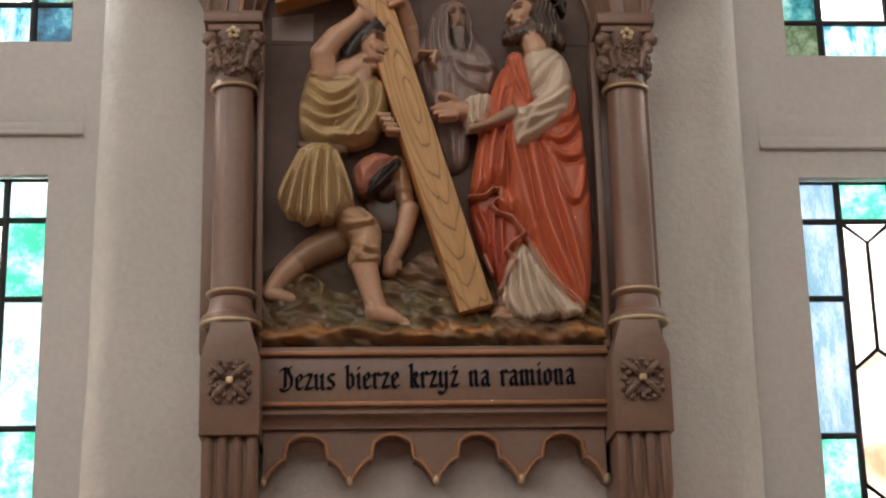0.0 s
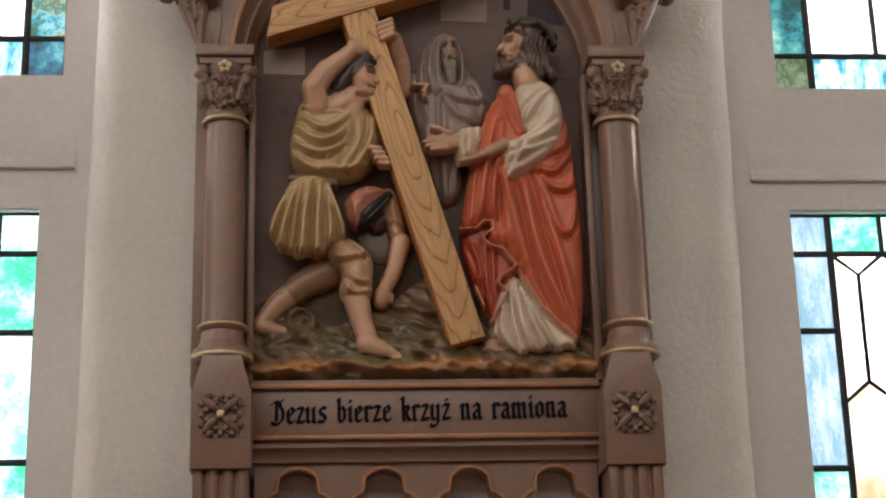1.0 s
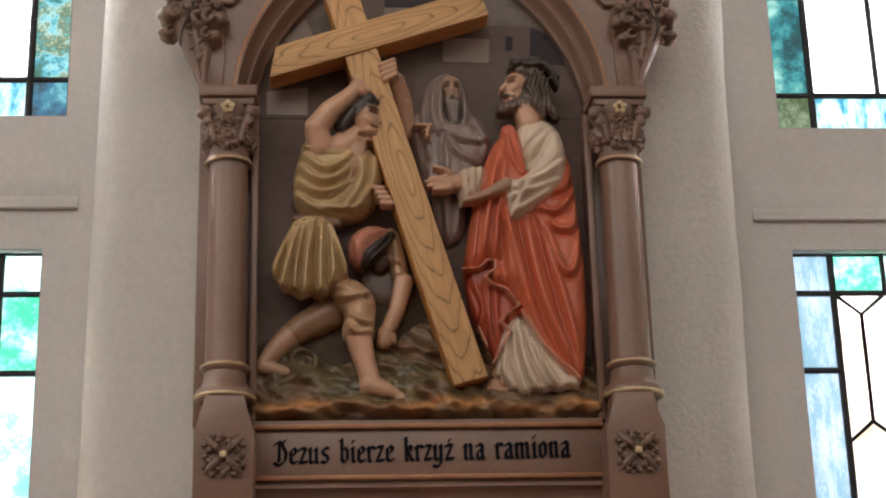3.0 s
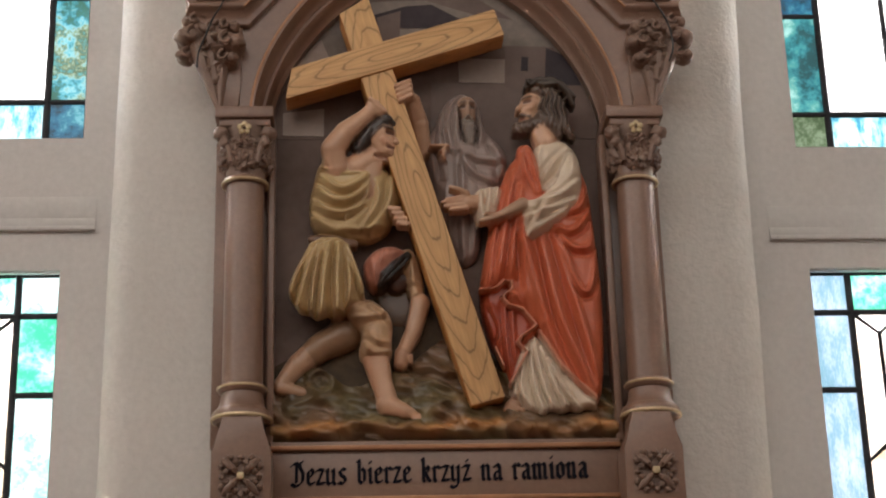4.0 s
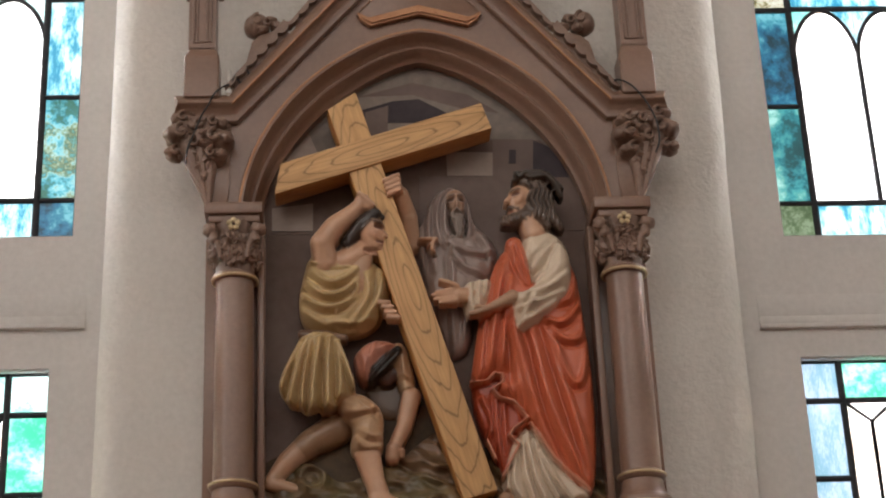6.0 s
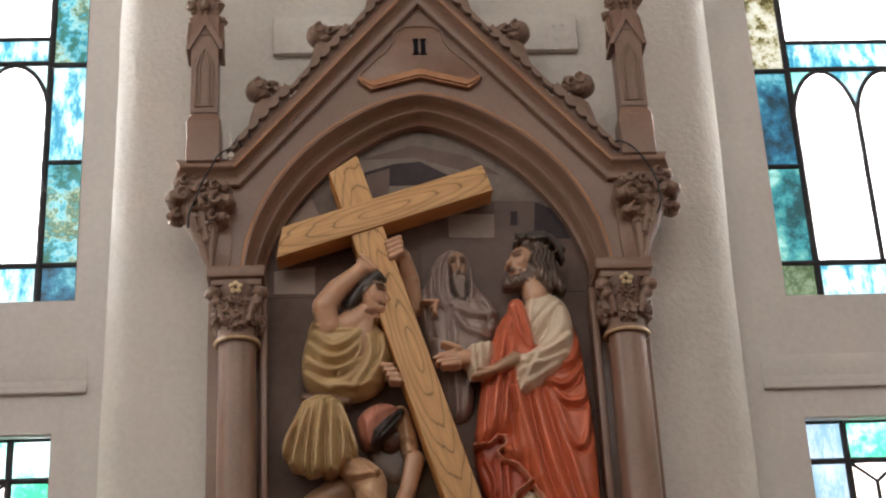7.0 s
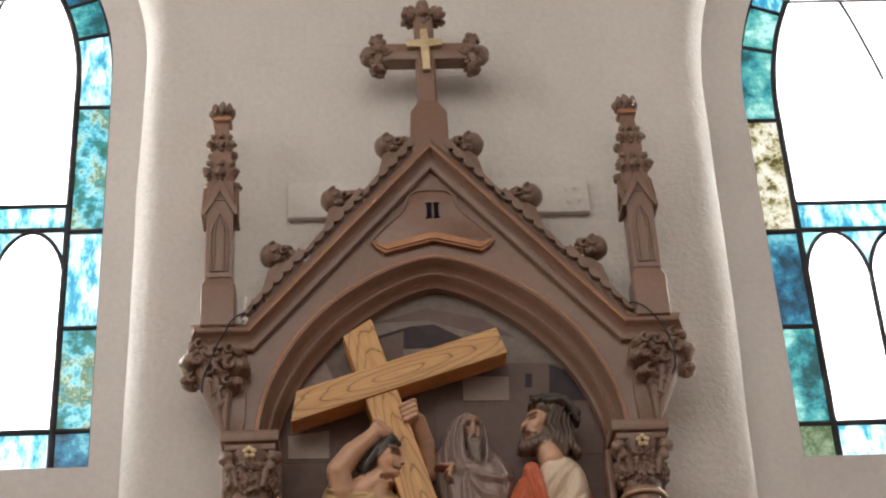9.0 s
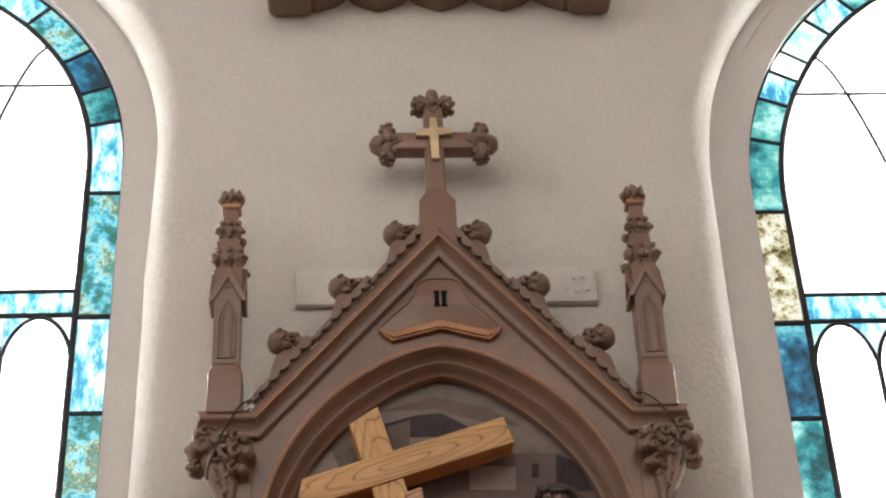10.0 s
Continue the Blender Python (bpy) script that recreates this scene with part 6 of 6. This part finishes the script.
    # socket painted dark and cheek pale, so shading sits in the colour
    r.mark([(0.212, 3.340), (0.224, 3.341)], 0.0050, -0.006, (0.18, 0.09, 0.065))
    r.mark([(0.207, 3.350), (0.228, 3.353)], 0.0038, 0.004, (0.13, 0.075, 0.05))
    r.mark([(0.230, 3.328), (0.222, 3.322)], 0.0080, 0.004, (0.62, 0.37, 0.24))
    r.chain([(0.193, 3.281, 0.068, 0.0123), (0.212, 3.276, 0.074, 0.0178), (0.243, 3.290, 0.076, 0.0178), (0.256, 3.320, 0.074, 0.0123)], HAIR)
    r.limb((0.203, 3.308, 0.080, 0.0055), (0.223, 3.302, 0.084, 0.0055), HAIR)
    r.chain([(0.245, 3.375, 0.076, 0.0178), (0.274, 3.363, 0.080, 0.0225), (0.293, 3.330, 0.076, 0.0215), (0.300, 3.286, 0.074, 0.0165), (0.325, 3.252, 0.078, 0.0090)], HAIR)
    r.chain([(0.268, 3.338, 0.086, 0.0178), (0.274, 3.285, 0.082, 0.0178), (0.291, 3.255, 0.082, 0.0110)], HAIR)
    r.limb((0.189, 3.271, 0.070, 0.0100), (0.205, 3.270, 0.074, 0.0120), HAIR)
    r.mark([(0.196, 3.300), (0.209, 3.297)], 0.0032, -0.005, (0.24, 0.09, 0.065))
    # raised strands paler and grooves darker than the hair: painted shading
    for k in range(5):
        r.mark([(0.190 + 0.012 * k, 3.288 - 0.002 * k), (0.188 + 0.012 * k, 3.275), (0.193 + 0.012 * k, 3.264 + 0.002 * k)], 0.0026, 0.004, (0.14, 0.09, 0.065))
    for k in range(7):
        x, e = 0.247 + 0.0112 * k, 1.1 - 0.12 * k
        wave = [(x, 3.374 - 0.003 * k), (x + 0.004 + 0.004 * e, 3.348), (x + 0.003 - 0.004 * e, 3.322), (x + 0.005 + 0.004 * e, 3.297), (x + 0.006 - 0.003 * e, 3.280 - 0.004 * k)]
        r.mark(wave, 0.0040, 0.003 + 0.0012 * (k % 3), (0.12, 0.080, 0.057))
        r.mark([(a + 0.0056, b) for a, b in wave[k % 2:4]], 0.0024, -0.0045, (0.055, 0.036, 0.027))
    for k in range(3):
        r.chain([(0.217, 3.378, 0.086, 0.0062), (0.246, 3.394, 0.100, 0.0068), (0.284, 3.390, 0.106, 0.0068), (0.312, 3.366, 0.100, 0.0068), (0.329, 3.332, 0.088, 0.0068)][k % 2:] if k < 2 else [(0.227, 3.397, 0.090, 0.0055), (0.262, 3.378, 0.104, 0.0068), (0.299, 3.384, 0.104, 0.0068), (0.331, 3.353, 0.092, 0.0068)], (0.05, 0.035, 0.025))
    for k in range(7):
        r.limb((0.222 + 0.014 * k, 3.385 - 0.0012 * k * k, 0.098, 0.0035), (0.218 + 0.016 * k, 3.397 - 0.0014 * k * k, 0.098, 0.002), (0.05, 0.035, 0.025))
    group_of(r.build("standing_statue", STATUE), "standing painted relief statue in red mantle and cream tunic")


old_statue()
crouching_statue()
carrying_statue()
standing_statue()


# ---- wooden cross ----
def wooden_cross():
    root = thing("wooden_cross", "ochre grained wooden cross leaning across the relief", "cross")

    def beam(name, a, b, width, y0, y1, kink=0.0, at=0.3, foot=0.0, head=0.0):
        bm = bmesh.new()
        n = math.hypot(b[0] - a[0], b[1] - a[1])
        box(bm, -width / 2, width / 2, y0, y1, -n / 2, n / 2, 0.004)
        for v in bm.verts:
            if v.co.z > at * n:
                v.co.x -= kink
            if v.co.x < 0 and v.co.z < -0.3 * n:
                v.co.z += foot
            if v.co.x > -kink and v.co.z > 0.3 * n:
                v.co.z += head
        ob = part(name, bm, WOOD, root)
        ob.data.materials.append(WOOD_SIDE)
        # every face but the front takes the darker, more orange wood
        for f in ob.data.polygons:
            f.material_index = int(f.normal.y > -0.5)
        ang = math.atan2(b[0] - a[0], b[1] - a[1])
        ob.matrix_basis = Matrix.Translation(((a[0] + b[0]) / 2, 0, (a[1] + b[1]) / 2)) @ Matrix.Rotation(ang, 4, "Y")
    beam("upright_beam", (0.097, 2.586), (-0.180, 3.590), 0.081, -0.146, -0.072, 0.018, head=0.026)
    beam("cross_beam", (-0.376, 3.376), (0.157, 3.548), 0.076, -0.152, -0.078, foot=0.036)


wooden_cross()


# ---- cables on the corbels ----
def cable(pts, label):
    bm = bmesh.new()
    fine = []
    for i in range(len(pts) - 1):
        p0, p1, p2, p3 = (Vector(pts[max(0, min(len(pts) - 1, i + k))]) for k in (-1, 0, 1, 2))
        for j in range(6):
            t = j / 6
            fine.append(0.5 * (2 * p1 + (p2 - p0) * t + (2 * p0 - 5 * p1 + 4 * p2 - p3) * t * t + (3 * p1 - p0 - 3 * p2 + p3) * t ** 3))
    tube(bm, [p + Vector((-0.010 if p.x < 0 else -0.006, 0, 0)) for p in fine + [Vector(pts[-1])]], 0.0024, 6)
    ob = finish("electric_cable", bm, CABLE, smooth=True, sharp=80)
    tagged(ob, label, "cable", "cables on the shrine")


cable([(-0.44, -0.10, 3.66), (-0.455, -0.13, 3.652), (-0.475, -0.165, 3.632), (-0.50, -0.178, 3.605), (-0.515, -0.182, 3.57), (-0.53, -0.20, 3.53), (-0.548, -0.20, 3.48), (-0.562, -0.20, 3.44), (-0.566, -0.19, 3.405)], "thin black cable hanging over the carved corbel")
cable([(0.46, -0.10, 3.668), (0.478, -0.13, 3.65), (0.498, -0.17, 3.634), (0.525, -0.178, 3.615), (0.548, -0.185, 3.58), (0.562, -0.20, 3.54), (0.575, -0.20, 3.50), (0.578, -0.20, 3.45), (0.568, -0.19, 3.42)], "thin black cable looped over the carved corbel")


cable([(-0.418, -0.10, 3.700), (-0.432, -0.125, 3.690), (-0.446, -0.140, 3.668), (-0.438, -0.145, 3.650), (-0.420, -0.140, 3.668), (-0.426, -0.140, 3.690), (-0.446, -0.150, 3.680), (-0.460, -0.155, 3.650)], "tangled end of a thin black cable on the cornice")


def cable_clip():
    bm = bmesh.new()
    box(bm, -0.482, -0.474, -0.150, -0.134, 3.600, 3.690, 0.002)
    box(bm, -0.486, -0.470, -0.152, -0.132, 3.618, 3.630, 0.002)
    tagged(finish("cable_clip", bm, WHITE, smooth=True), "small white plastic cable clip on the cornice", "cable clip")


cable_clip()


# ---- carved fringe of the console above ----
def upper_console():
    root = thing("carved_console", "dark taupe carved console with scalloped lower edge", "console")
    bm = bmesh.new()
    box(bm, -0.42, 0.53, -0.10, 0.0, 5.10, 5.70, 0.006)
    part("console_board", bm, BROWN, root)
    for x0, x1 in ((-0.468, -0.338), (0.431, 0.562)):
        bm = bmesh.new()
        box(bm, x0, x1, -0.155, 0.0, 5.03, 5.65, 0.018)
        block = part("end_block", bm, BROWN_DEEP, root)
        for k in range(4):
            bm = bmesh.new()
            lump(bm, (x0 + 0.018 + 0.031 * k, -0.145, 5.03), (0.019, 0.022, 0.026), 0.3, k + x0, 2)
            part("reed_end", bm, BROWN_DEEP, block)
    for k in range(5):
        c = -0.325 + 0.187 * k
        bm = bmesh.new()
        pts = [(c + u, 5.105 - 0.055 * (1 - abs(u) / 0.0935) ** 0.55) for u in [-0.0935 + 0.0187 * i for i in range(11)]]
        strip(bm, [(x, 5.16) for x, z in pts], pts, -0.105, 0.0)
        part("scallop", bm, BROWN_DEEP, root)


upper_console()
